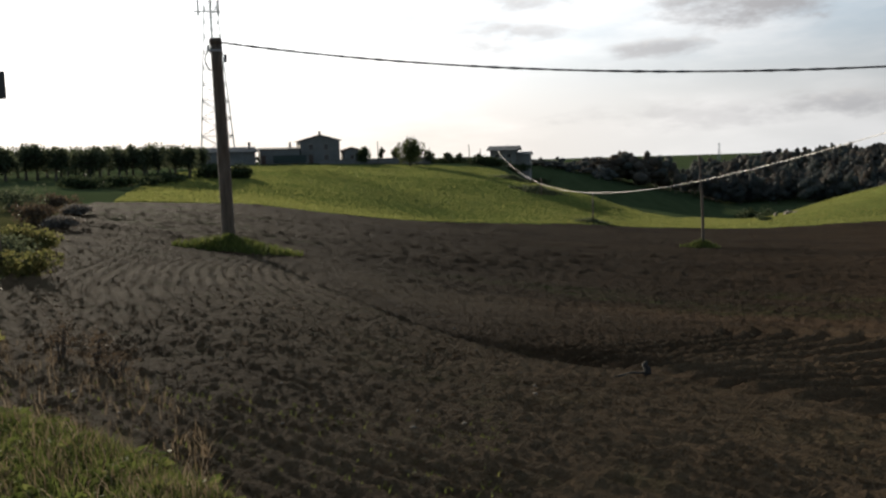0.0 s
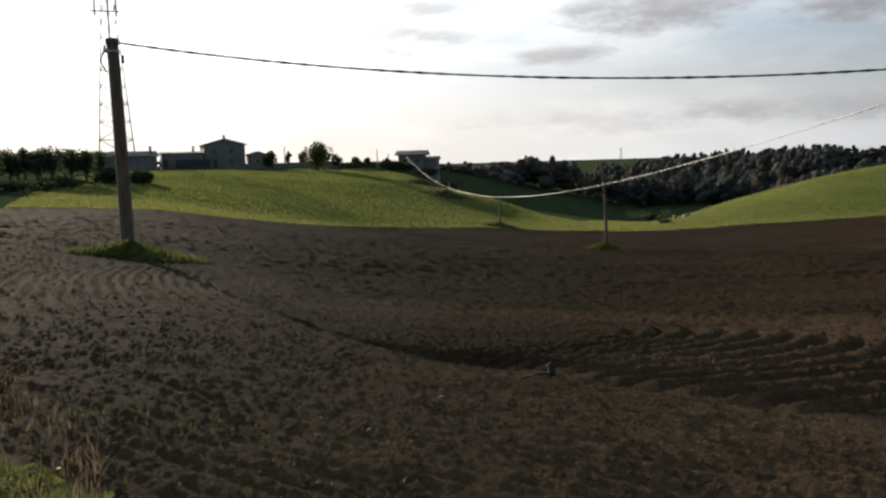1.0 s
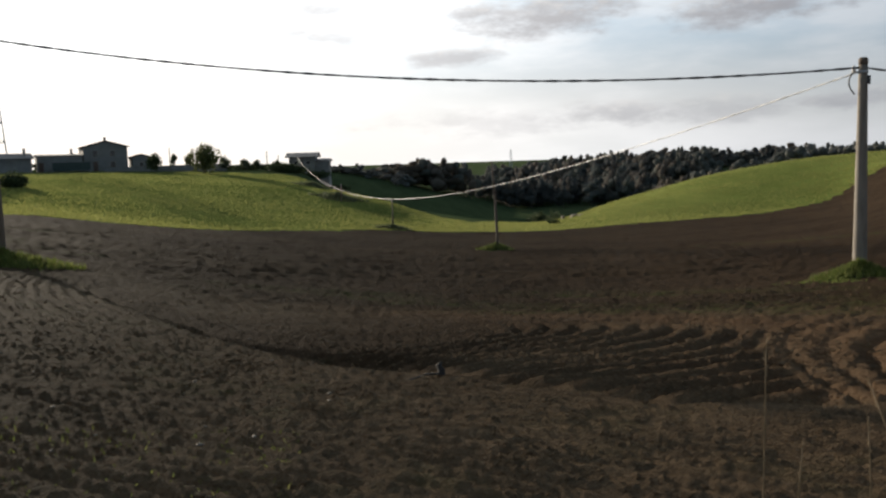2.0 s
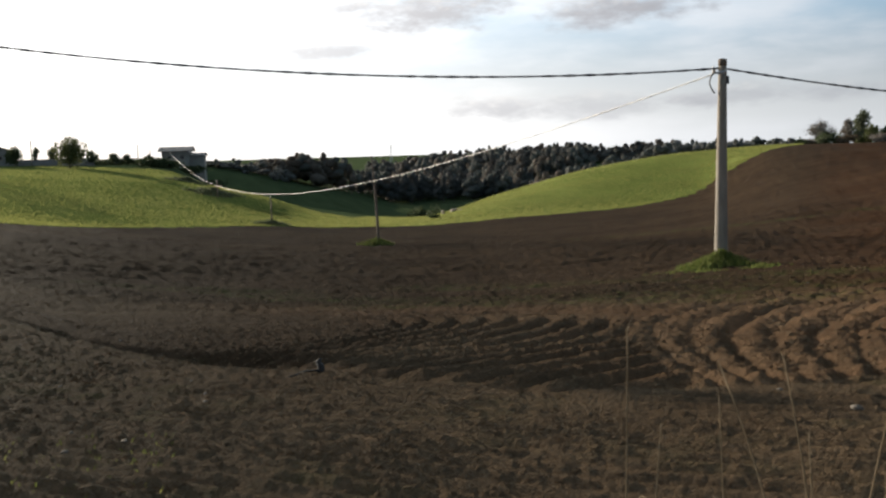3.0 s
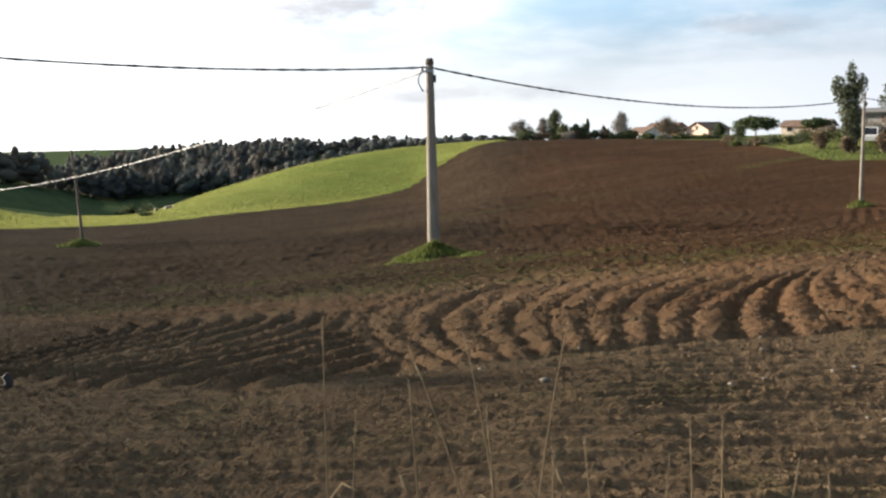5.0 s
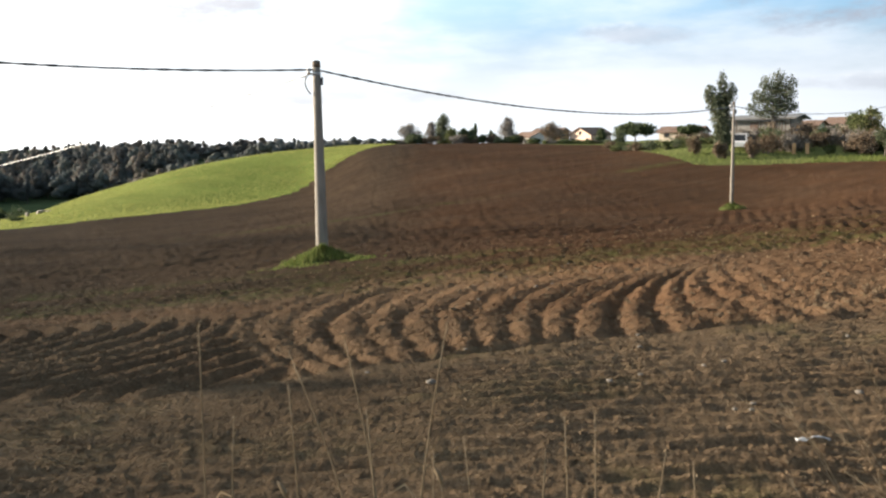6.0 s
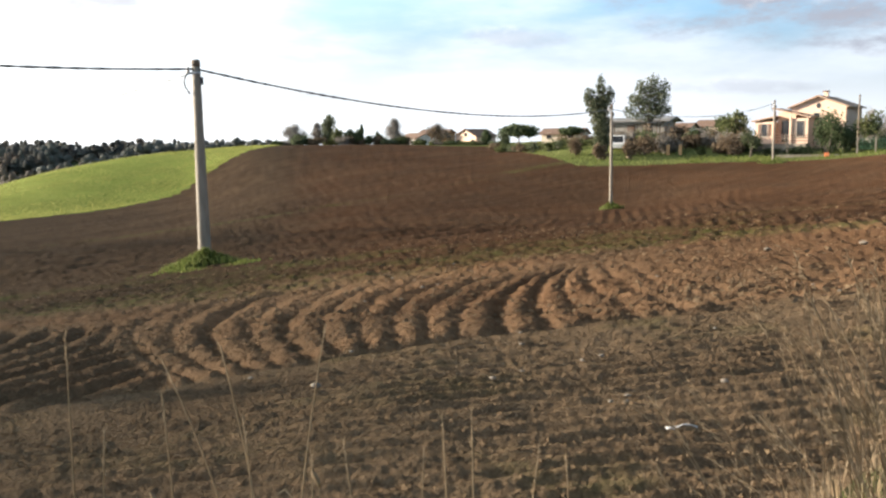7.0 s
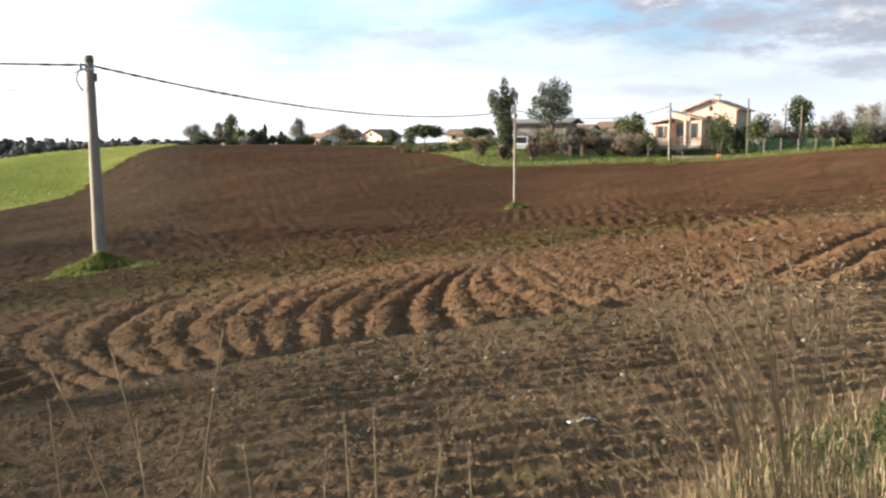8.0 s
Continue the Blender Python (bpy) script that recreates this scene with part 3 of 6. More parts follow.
    red = red + 0.5 * pale_strip
    weeds = smoothstep(v, 13.5, 17) * (1 - smoothstep(v, 22, 30)) * 0.7 * smoothstep(lattice(u * 0.12, v * 0.4, 51, 3), -0.15, 0.4)
    weeds = weeds + 1.3 * np.exp(-((y - 55 + 0.1 * x - 2 * lattice(u * 0.05, v * 0.05, 61, 2)) / 0.9) ** 2) * smoothstep(lattice(u * 0.09, v * 0.2, 71, 3), -0.3, 0.3)
    weeds = weeds + 0.55 * np.exp(-((v - 22.5 - 0.5 * np.abs(u + 3) + 1.5 * wob) / 1.8) ** 2) * smoothstep(u, -14, -8) * (1 - smoothstep(u, -1, 5)) * smoothstep(lattice(u * 0.5, v * 0.8, 62, 3), -0.3, 0.35)
    moist_shade = smoothstep(v + 1.2 * wob, 15.5, 20) * (1 - 0.32 * smoothstep(u, -4, 30)) + 0.42 * (1 - meet) * inside * (1 - pale_strip) * (1 - smoothstep(v, 14, 18)) * smoothstep(u, -14, -8)
    weeds = weeds + 0.3 * (1 - inside) * smoothstep(lattice(u * 0.9, v * 1.6, 65, 3), 0.0, 0.5)
    moist_shade = moist_shade + 0.3 * (1 - inside) * smoothstep(lattice(u * 0.5, v * 1.4, 66, 3), -0.1, 0.5)
    # a stripe painted along the brown pole's shadow darkens the soil colour
    moist_shade = moist_shade + 0.1 * (1 - inside) * (1 - smoothstep(u, -7, 0)) + 0.6 * open_left * np.exp(-((v - head - 0.2) / 0.5) ** 2)
    moist_shade = moist_shade + 0.5 * inside * open_left * (1 - 0.6 * pale_strip)
    # distance darkens the far left too: damp soil and backlit clods' shade, in colour
    moist_shade = np.maximum(moist_shade, 0.9 * smoothstep(dist + 3 * wob, 21, 31) * (1 - smoothstep(u, -14, -4)))
    moist_shade = moist_shade + 0.5 * smoothstep(u, 4, 7) * smoothstep(v, 9, 11)
    return relief, np.clip(red, 0, 1), np.clip(weeds, 0, 1), np.clip(moist_shade, 0, 1)


def ground_height(x, y):
    """Height of the land at one place."""
    return float(land([math.degrees(math.atan2(x, y))], [math.hypot(x, y)])[0])


def spot(az, r, up=0.0):
    """The place on the land at an azimuth and distance."""
    x, y = r * math.sin(radians(az)), r * math.cos(radians(az))
    return Vector((x, y, ground_height(x, y) + up))


def mesh_object(name, verts, faces, mats, smooth=False, parent=None, index=None):
    me = bpy.data.meshes.new(name)
    me.from_pydata([tuple(v) for v in verts] if not isinstance(verts, np.ndarray) else verts.tolist(), [], faces if not isinstance(faces, np.ndarray) else faces.tolist())
    for m in mats if isinstance(mats, (list, tuple)) else [mats]:
        me.materials.append(m)
    if index is not None:
        me.polygons.foreach_set("material_index", index)
    if smooth:
        me.shade_smooth()
    me.update()
    ob = new(name, me)
    if parent:
        ob.parent = parent
    return ob


def build_land():
    wide = np.concatenate([np.arange(-180, -40, 4.0), np.arange(-40, -29, 0.5), np.arange(-29, 91, 0.125), np.arange(91, 102, 0.5), np.arange(102, 180.1, 4.0)])
    wide[-1] = 180
    r, radii = 0.6, [0.0, 0.3, 0.6]
    while r < 4700:
        step = 0.005 * r if r < 15 else 0.008 * r if r < 45 else 0.011 * r if r < 130 else 0.018 * r if r < 280 else 0.07 * r
        r += max(step, 0.018) if r > 3 else 0.08
        radii.append(r)
    radii = np.array(radii)
    A, R = np.meshgrid(wide, radii)
    az, rr = A.ravel(), R.ravel()
    x, y = rr * np.sin(np.radians(az)), rr * np.cos(np.radians(az))
    z = land(az, rr)
    edge = edge_distance(az) * (1 + 0.006 * lattice(az * 0.6, az * 0, 3, 3)) + 0.5 * lattice(x * 0.8, y * 0.8, 77, 2)
    verge = verge_distance(az) + 0.6 * lattice(x * 1.1, y * 1.1, 78, 3)
    plough = (rr < edge) & (rr > verge)
    relief, red, weeds, moist_shade = furrows(x, y)
    soft = smoothstep(rr, verge, verge + 0.6) * (1 - smoothstep(rr, edge - 1.5, edge))
    z = z + relief * soft + 0.016 * lattice(x * 1.3, y * 1.3, 79, 2) * (rr > 1.5)
    nr, na = A.shape
    idx = np.arange(nr * na).reshape(nr, na)
    quads = np.stack([idx[:-1, :-1], idx[:-1, 1:], idx[1:, 1:], idx[1:, :-1]], -1).reshape(-1, 4)[:, ::-1]
    fa, fr = az[quads].mean(1), rr[quads].mean(1)
    is_plough = plough[quads].sum(1) >= 2
    crest = field_crest(fa)
    is_crop = ~is_plough & (fr > 30) & (fa > np.interp(fr, [60, 110, 170], [-21, -18.6, -15.8])) & (fa < 44) & (fr < crest)
    verts = np.stack([x, y, z], -1)

    def piece(name, keep, mats, index, label):
        q = quads[keep]
        used = np.zeros(len(verts), bool)
        used[q.ravel()] = True
        remap = np.cumsum(used) - 1
        me = bpy.data.meshes.new(name)
        q2, v2 = remap[q], verts[used]
        me.vertices.add(len(v2))
        me.vertices.foreach_set("co", v2.ravel())
        me.loops.add(q2.size)
        me.loops.foreach_set("vertex_index", q2.ravel())
        me.polygons.add(len(q2))
        me.polygons.foreach_set("loop_start", np.arange(0, q2.size, 4))
        for m in mats:
            me.materials.append(m)
        me.polygons.foreach_set("material_index", index[keep].astype(np.int32))
        me.update(calc_edges=True)
        me.validate()
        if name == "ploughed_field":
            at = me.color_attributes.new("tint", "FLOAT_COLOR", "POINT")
            at.data.foreach_set("color", np.stack([red[used], weeds[used], moist_shade[used], red[used] * 0 + 1], -1).ravel())
        me.shade_smooth()
        return tagged(new(name, me), label, "field" if name != "ground" else "ground", kind="structure")

    none = np.zeros(len(quads))
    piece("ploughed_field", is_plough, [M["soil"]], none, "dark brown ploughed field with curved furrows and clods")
    piece("green_field", is_crop, [M["crop"]], none, "rolling field of short bright green young wheat")
    rest = ~is_plough & ~is_crop
    near = np.where((fa > 52) & (fr < 260) & (fr > 60), 2, np.where(fr < 58, 1, 0))
    piece("ground", rest, [M["meadow"], M["verge"], M["bank"]], near.astype(float), "rough grass verge and dark meadow running to the horizon")


build_land()

# ---- builders ----
rng = np.random.default_rng(7)


def thing(name, place, label, category, group="", kind="", turn=0.0):
    ob = new(name)
    ob.empty_display_size = 0.2
    ob.matrix_world = Matrix.Translation(place) @ pose(0, 0, 0, 0, 0, turn)
    return tagged(ob, label, category, group, kind)


def part(name, geo, mat, parent=None, label="", smooth=False):
    """One mesh object from (verts, faces) in the parent's own space."""
    ob = mesh_object(name, geo[0], geo[1], mat, smooth, parent)
    if label:
        tagged(ob, label)
    return ob


def joined(*geos):
    verts, faces, n = [], [], 0
    for v, f in geos:
        verts.extend(tuple(p) for p in v)
        faces.extend(tuple(i + n for i in q) for q in f)
        n += len(v)
    return verts, faces


def box(x0, y0, z0, x1, y1, z1):
    v = [(x0, y0, z0), (x1, y0, z0), (x1, y1, z0), (x0, y1, z0), (x0, y0, z1), (x1, y0, z1), (x1, y1, z1), (x0, y1, z1)]
    return v, [(3, 2, 1, 0), (4, 5, 6, 7), (0, 1, 5, 4), (1, 2, 6, 5), (2, 3, 7, 6), (3, 0, 4, 7)]


def tube(pts, radii, sides=8):
    verts, faces = [], []
    n = len(pts)
    pts = [Vector(p) for p in pts]
    for i, p in enumerate(pts):
        d = (pts[min(i + 1, n - 1)] - pts[max(i - 1, 0)]).normalized()
        ref = Vector((1, 0, 0)) if abs(d.x) < 0.9 else Vector((0, 1, 0))
        a = (ref - d * d.dot(ref)).normalized()
        b = d.cross(a)
        for k in range(sides):
            w = 2 * math.pi * k / sides
            verts.append(tuple(p + (a * math.cos(w) + b * math.sin(w)) * radii[i]))
    for i in range(n - 1):
        for k in range(sides):
            faces.append((i * sides + k, i * sides + (k + 1) % sides, (i + 1) * sides + (k + 1) % sides, (i + 1) * sides + k))
    faces.append(tuple(reversed(range(sides))))
    faces.append(tuple(range((n - 1) * sides, n * sides)))
    return verts, faces


def leaf_cards(centres, size, stretch=1.0, flat=0.0, outward=None):
    """Small bent leaf clumps (two triangles folded along the middle) at the centres."""
    n = len(centres)
    d1 = rng.normal(size=(n, 3))
    d1[:, 2] *= 1 - flat
    d1 /= np.linalg.norm(d1, axis=1, keepdims=True)
    d2 = np.cross(d1, rng.normal(size=(n, 3)))
    d2 /= np.linalg.norm(d2, axis=1, keepdims=True)
    if outward is not None:      # leaves that lie along the crown's surface
        out = outward + rng.normal(size=(n, 3)) * 0.6
        d2 = np.cross(out, d1)
        d2 /= np.linalg.norm(d2, axis=1, keepdims=True)
        d1 = np.cross(d2, out)
        d1 /= np.linalg.norm(d1, axis=1, keepdims=True)
    d3 = np.cross(d1, d2)
    s = size * rng.uniform(0.6, 1.4, (n, 1))
    c = np.asarray(centres)
    v = np.stack([c - d1 * s * stretch, c + d2 * s * 0.7 + d3 * s * 0.2, c + d1 * s * stretch, c - d2 * s * 0.7 + d3 * s * 0.2], 1).reshape(-1, 3)
    f = np.arange(4 * n).reshape(n, 4)
    return v, f


def clump_points(lobes, n, hollow=0.55, outward=False):
    """Points in uneven lobes (x, y, z, rx, ry, rz), denser to the outside."""
    lobes = np.asarray(lobes, float)
    w = lobes[:, 3] * lobes[:, 4] * lobes[:, 5]
    k = rng.choice(len(lobes), n, p=w / w.sum())
    d = rng.normal(size=(n, 3))
    d /= np.linalg.norm(d, axis=1, keepdims=True)
    rad = hollow + (1 - hollow) * rng.random((n, 1)) ** 0.6
    rad = rad * (1.02 + 0.34 * lattice(d[:, 0] * 2.3 + k, d[:, 1] * 2.3 + d[:, 2] * 1.7, 13, 2)[:, None])
    p = lobes[k, :3] + d * rad * lobes[k, 3:]
    return (p, d) if outward else p


def lobes_of(h, w, base, count, spread=0.6, tall=1.0, peak=0.5):
    """Random crown lobes filling a crown of height h (from base) and width w."""
    out = []
    for i in range(count):
        t = (i + 0.5) / count
        z = base + (h - base) * (0.12 + 0.76 * t)
        prof = math.sin(math.pi * min(max((t + 0.12) / 1.12, 0.02), 0.98)) ** 0.6 if peak == 0.5 else max(0.25, 1 - abs(t - peak) * 1.3)
        a = rng.uniform(0, 2 * math.pi)
        off = w * 0.5 * spread * prof * rng.uniform(0.2, 0.75)
        rr = w * 0.5 * prof * rng.uniform(0.55, 0.85)
        out.append((off * math.cos(a), off * math.sin(a), z, rr, rr, rr * tall * rng.uniform(0.7, 1.1)))
    return out


def limbs(h, r0, lobes, reach=0.9):
    """A tapered, slightly bent trunk and a limb into every lobe."""
    bend = [rng.uniform(-0.06, 0.06) * h for _ in range(2)]
    top = max(l[2] for l in lobes) * 0.85
    trunk = [(bend[0] * (t * t), bend[1] * t * t, top * t) for t in np.linspace(0, 1, 7)]
    geos = [tube(trunk, [r0 * (1.25 - 0.25 * min(1, i * 2)) * (1 - 0.8 * i / 6) for i in range(7)], 7)]
    for l in lobes:
        s = min(max(l[2] * 0.55 / top, 0.15), 0.9)
        a = Vector((bend[0] * s * s, bend[1] * s * s, top * s))
        b = Vector(l[:3]) * 1.0
        mid = a.lerp(b, 0.55) + Vector((0, 0, -0.04 * h))
        geos.append(tube([a, mid, a.lerp(b, reach)], [r0 * 0.42 * (1.1 - s), r0 * 0.25, r0 * 0.07], 5))
    return joined(*geos)


def twigs(lobes, n, length, thick, up=0.5):
    """Bare branching: many thin crooked twigs that fan out of the lobes' middles."""
    geos_v, geos_f, k = [], [], 0
    lobes = np.asarray(lobes, float)
    pick = rng.integers(0, len(lobes), n)
    for i in pick:
        l = lobes[i]
        a = l[:3] + rng.normal(size=3) * l[3:] * 0.25
        d = rng.normal(size=3)
        d[2] = abs(d[2]) * up + d[2] * (1 - up)
        d /= np.linalg.norm(d)
        L_ = length * rng.uniform(0.5, 1.2)
        b = a + d * L_ * 0.5
        c = b + (d + rng.normal(size=3) * 0.35) * L_ * 0.5
        s = np.cross(d, rng.normal(size=3))
        s = s / np.linalg.norm(s) * thick
        geos_v += [a - s, a + s, b + s * 0.7, b - s * 0.7, c]
        geos_f += [(k, k + 1, k + 2, k + 3), (k + 3, k + 2, k + 4)]
        k += 5
    return geos_v, geos_f


def tree(place, h, w, leaf, label, base=0.25, n=1400, size=0.22, count=9, bark="bark", name="tree", tall=1.0, spread=0.9, peak=0.5, group="", bare=0, trunk=0.03, category="tree", hollow=0.5):
    """A tree: trunk with limbs, a crown of leaf clumps, or bare twigs, or both."""
    t = thing(name, place, label, category, group, turn=rng.uniform(0, 360))
    lobes = lobes_of(h, w, h * base, count, spread, tall, peak)
    lobes = lobes + [(l[0] * q, l[1] * q, l[2] + rng.normal() * 0.06 * h, l[3] * 0.75, l[4] * 0.75, l[5] * 0.8) for l in lobes for q in (rng.uniform(0.2, 0.7), rng.uniform(0.9, 1.5))]
    part("trunk", limbs(h, h * trunk, lobes), M[bark], t, smooth=True)
    if n:
        tagged(part("crown", leaf_cards(clump_points(lobes, int(n * 1.7), 0.25), size * 0.72), M[leaf], t), kind="stuff")
    if bare:
        tagged(part("twig_mass", twigs(lobes, bare * 2, w * 0.26, 0.012 + h * 0.0018), M["twig"], t), kind="stuff")
    return t


def bush(place, h, w, leaf, label, n=700, size=0.14, group="", d=None, name="bush", turn=None):
    t = thing(name, place, label, "bush", group, turn=rng.uniform(0, 360) if turn is None else turn)
    d = d or w
    lobes = []
    for i in range(7):
        a = rng.uniform(0, 2 * math.pi)
        q = rng.uniform(0.1, 0.62)
        rr = rng.uniform(0.3, 0.42)
        lobes.append((math.cos(a) * q * w / 2, math.sin(a) * q * d / 2, h * rng.uniform(0.25, 0.62), w * rr * 0.8, d * rr * 0.8, h * rng.uniform(0.3, 0.42)))
    stems = joined(*[tube([(l[0] * 0.2, l[1] * 0.2, -0.05), (l[0] * 0.7, l[1] * 0.7, l[2] * 0.6), l[:3]], [0.03 * h, 0.02 * h, 0.006 * h], 5) for l in lobes])
    part("stem", stems, M["bark"], t)
    tagged(part("foliage", leaf_cards(clump_points(lobes, int(n * 1.6), 0.2), size * 0.75), M[leaf], t), kind="stuff")
    return t


def blades(points, h, width, lean=0.5, wind=(0.0, 0.0)):
    """Grass blades: bent narrow strips rising from the points (arrays of x, y, z)."""
    n = len(points)
    p = np.asarray(points, float)
    a = rng.uniform(0, 2 * math.pi, n)
    hh = (h * rng.uniform(0.45, 1.15, n))[:, None]
    side = np.stack([np.cos(a), np.sin(a), 0 * a], 1) * width * rng.uniform(0.6, 1.3, (n, 1))
    b = rng.uniform(0, 2 * math.pi, n)
    q = (lean * rng.random(n))[:, None]
    out = np.stack([np.cos(b), np.sin(b), 0 * b], 1) * q + np.array([[wind[0], wind[1], 0.0]])
    upv = np.array([[0, 0, 1.0]])
    m1 = p + (upv * 0.5 + out * 0.18) * hh
    m2 = p + (upv * 0.95 + out * 0.75) * hh
    v = np.stack([p - side, p + side, m1 + side * 0.75, m1 - side * 0.75, m2], 1).reshape(-1, 3)
    k = np.arange(n)[:, None] * 5
    return v, [tuple(q) for q in (k + np.array([[0, 1, 2, 3]])).tolist()] + [tuple(q) for q in (k + np.array([[3, 2, 4]])).tolist()]


def on_land(x, y):
    x, y = np.asarray(x, float), np.asarray(y, float)
    return land(np.degrees(np.arctan2(x, y)), np.hypot(x, y))


def gable_roof(x0, y0, x1, y1, z, rise, over=0.4, thick=0.14, along="x", parent=None, mat=None, name="roof"):
    """A gable roof of two thick slopes whose ridge runs along x or y."""
    def slab(a, b, c, d):
        v = [Vector(p) for p in (a, b, c, d)]
        up = Vector((0, 0, thick))
        return [tuple(p) for p in v] + [tuple(p + up) for p in v], [(3, 2, 1, 0), (4, 5, 6, 7), (0, 1, 5, 4), (1, 2, 6, 5), (2, 3, 7, 6), (3, 0, 4, 7)]
    if along == "x":
        ym, k = (y0 + y1) / 2, rise / ((y1 - y0) / 2)
        g1 = slab((x0 - over, y0 - over, z - k * over), (x1 + over, y0 - over, z - k * over), (x1 + over, ym, z + rise), (x0 - over, ym, z + rise))
        g2 = slab((x0 - over, ym, z + rise), (x1 + over, ym, z + rise), (x1 + over, y1 + over, z - k * over), (x0 - over, y1 + over, z - k * over))
    else:
        xm, k = (x0 + x1) / 2, rise / ((x1 - x0) / 2)
        g1 = slab((x0 - over, y1 + over, z - k * over), (x0 - over, y0 - over, z - k * over), (xm, y0 - over, z + rise), (xm, y1 + over, z + rise))
        g2 = slab((xm, y1 + over, z + rise), (xm, y0 - over, z + rise), (x1 + over, y0 - over, z - k * over), (x1 + over, y1 + over, z - k * over))
    return part(name, joined(g1, g2), mat, parent)


def gable_walls(x0, y0, x1, y1, z0, z1, rise, along="x"):
    """A closed body of walls with gables up to the ridge."""
    if along == "x":
        ym = (y0 + y1) / 2
        v = [(x0, y0, z0), (x1, y0, z0), (x1, y1, z0), (x0, y1, z0), (x0, y0, z1), (x1, y0, z1), (x1, y1, z1), (x0, y1, z1), (x0, ym, z1 + rise), (x1, ym, z1 + rise)]
        f = [(3, 2, 1, 0), (0, 1, 5, 4), (2, 3, 7, 6), (1, 2, 6, 9, 5), (3, 0, 4, 8, 7), (4, 5, 9, 8), (6, 7, 8, 9)]
    else:
        xm = (x0 + x1) / 2
        v = [(x0, y0, z0), (x1, y0, z0), (x1, y1, z0), (x0, y1, z0), (x0, y0, z1), (x1, y0, z1), (x1, y1, z1), (x0, y1, z1), (xm, y0, z1 + rise), (xm, y1, z1 + rise)]
        f = [(3, 2, 1, 0), (1, 2, 6, 5), (3, 0, 4, 7), (0, 1, 5, 8, 4), (2, 3, 7, 9, 6), (5, 6, 9, 8), (7, 4, 8, 9)]
    return v, f


def window(parent, x, z, w, h, y, shutters=None):
    """A window let into the face y of a wall (facing -y): frame, dark pane, sill."""
    win = part("window", joined(box(x - w / 2 - 0.07, y - 0.05, z - 0.07, x + w / 2 + 0.07, y + 0.02, z), box(x - w / 2 - 0.07, y - 0.05, z + h, x + w / 2 + 0.07, y + 0.02, z + h + 0.07),
                                box(x - w / 2 - 0.07, y - 0.05, z, x - w / 2, y + 0.02, z + h), box(x + w / 2, y - 0.05, z, x + w / 2 + 0.07, y + 0.02, z + h)), M["frame"], parent)
    part("pane", box(x - w / 2, y - 0.012, z, x + w / 2, y + 0.01, z + h), M["pane"], win)
    part("sill", box(x - w / 2 - 0.15, y - 0.14, z - 0.13, x + w / 2 + 0.15, y + 0.02, z - 0.075), M["concrete"], win)
    if shutters:
        for s in (-1, 1):
            xs = x + s * (w / 2 + 0.07 + w / 4)
            part("shutter", box(xs - w / 4, y - 0.07, z, xs + w / 4, y - 0.01, z + h), M[shutters], win)
    return win


def house(name, az, r, turn, w, d, h, rise, along, wall, roof, label, sink=0.5, windows=(), door=None, up=0.0, chimneys=(), over=0.5):
    """A house whose front (local -y) looks back to the viewpoint, then turned by turn degrees."""
    p = spot(az, r, up)
    t = thing(name, p, label, "house", turn=-az + turn)
    part("wall", gable_walls(-w / 2, 0, w / 2, d, -sink, h, rise, along), M[wall], t)
    gable_roof(-w / 2, 0, w / 2, d, h + 0.02, rise, over, 0.16, along, t, M[roof])
    for x, z, ww, hh in windows:
        window(t, x, z, ww, hh, -0.004)
    if door:
        x, ww, hh = door
        dr = part("door", box(x - ww / 2, -0.06, 0, x + ww / 2, 0.02, hh), M["door"], t)
        part("handle", box(x + ww * 0.35, -0.10, 1.0, x + ww * 0.35 + 0.1, -0.06, 1.05), M["steel"], dr)
    for x, y, top in chimneys:
        c = part("chimney", box(x - 0.25, y - 0.25, h, x + 0.25, y + 0.25, top), M[wall], t)
        part("chimney_cap", box(x - 0.35, y - 0.35, top + 0.14, x + 0.35, y + 0.35, top + 0.22), M[roof], c)
        for a in (-0.2, 0.2):
            part("chimney_leg", box(x + a - 0.05, y - 0.22, top, x + a + 0.05, y + 0.22, top + 0.14), M[wall], c)
    return t


def clod_mesh(seed, flat=0.7):
    bm = bmesh.new()
    bmesh.ops.create_icosphere(bm, subdivisions=1, radius=1.0)
    r2 = np.random.default_rng(seed)
    for v in bm.verts:
        v.co *= r2.uniform(0.7, 1.25)
        v.co.z *= flat
    v, f = np.array([tuple(q.co) for q in bm.verts]), np.array([[q.index for q in fc.verts] for fc in bm.faces])
    bm.free()
    return v, f

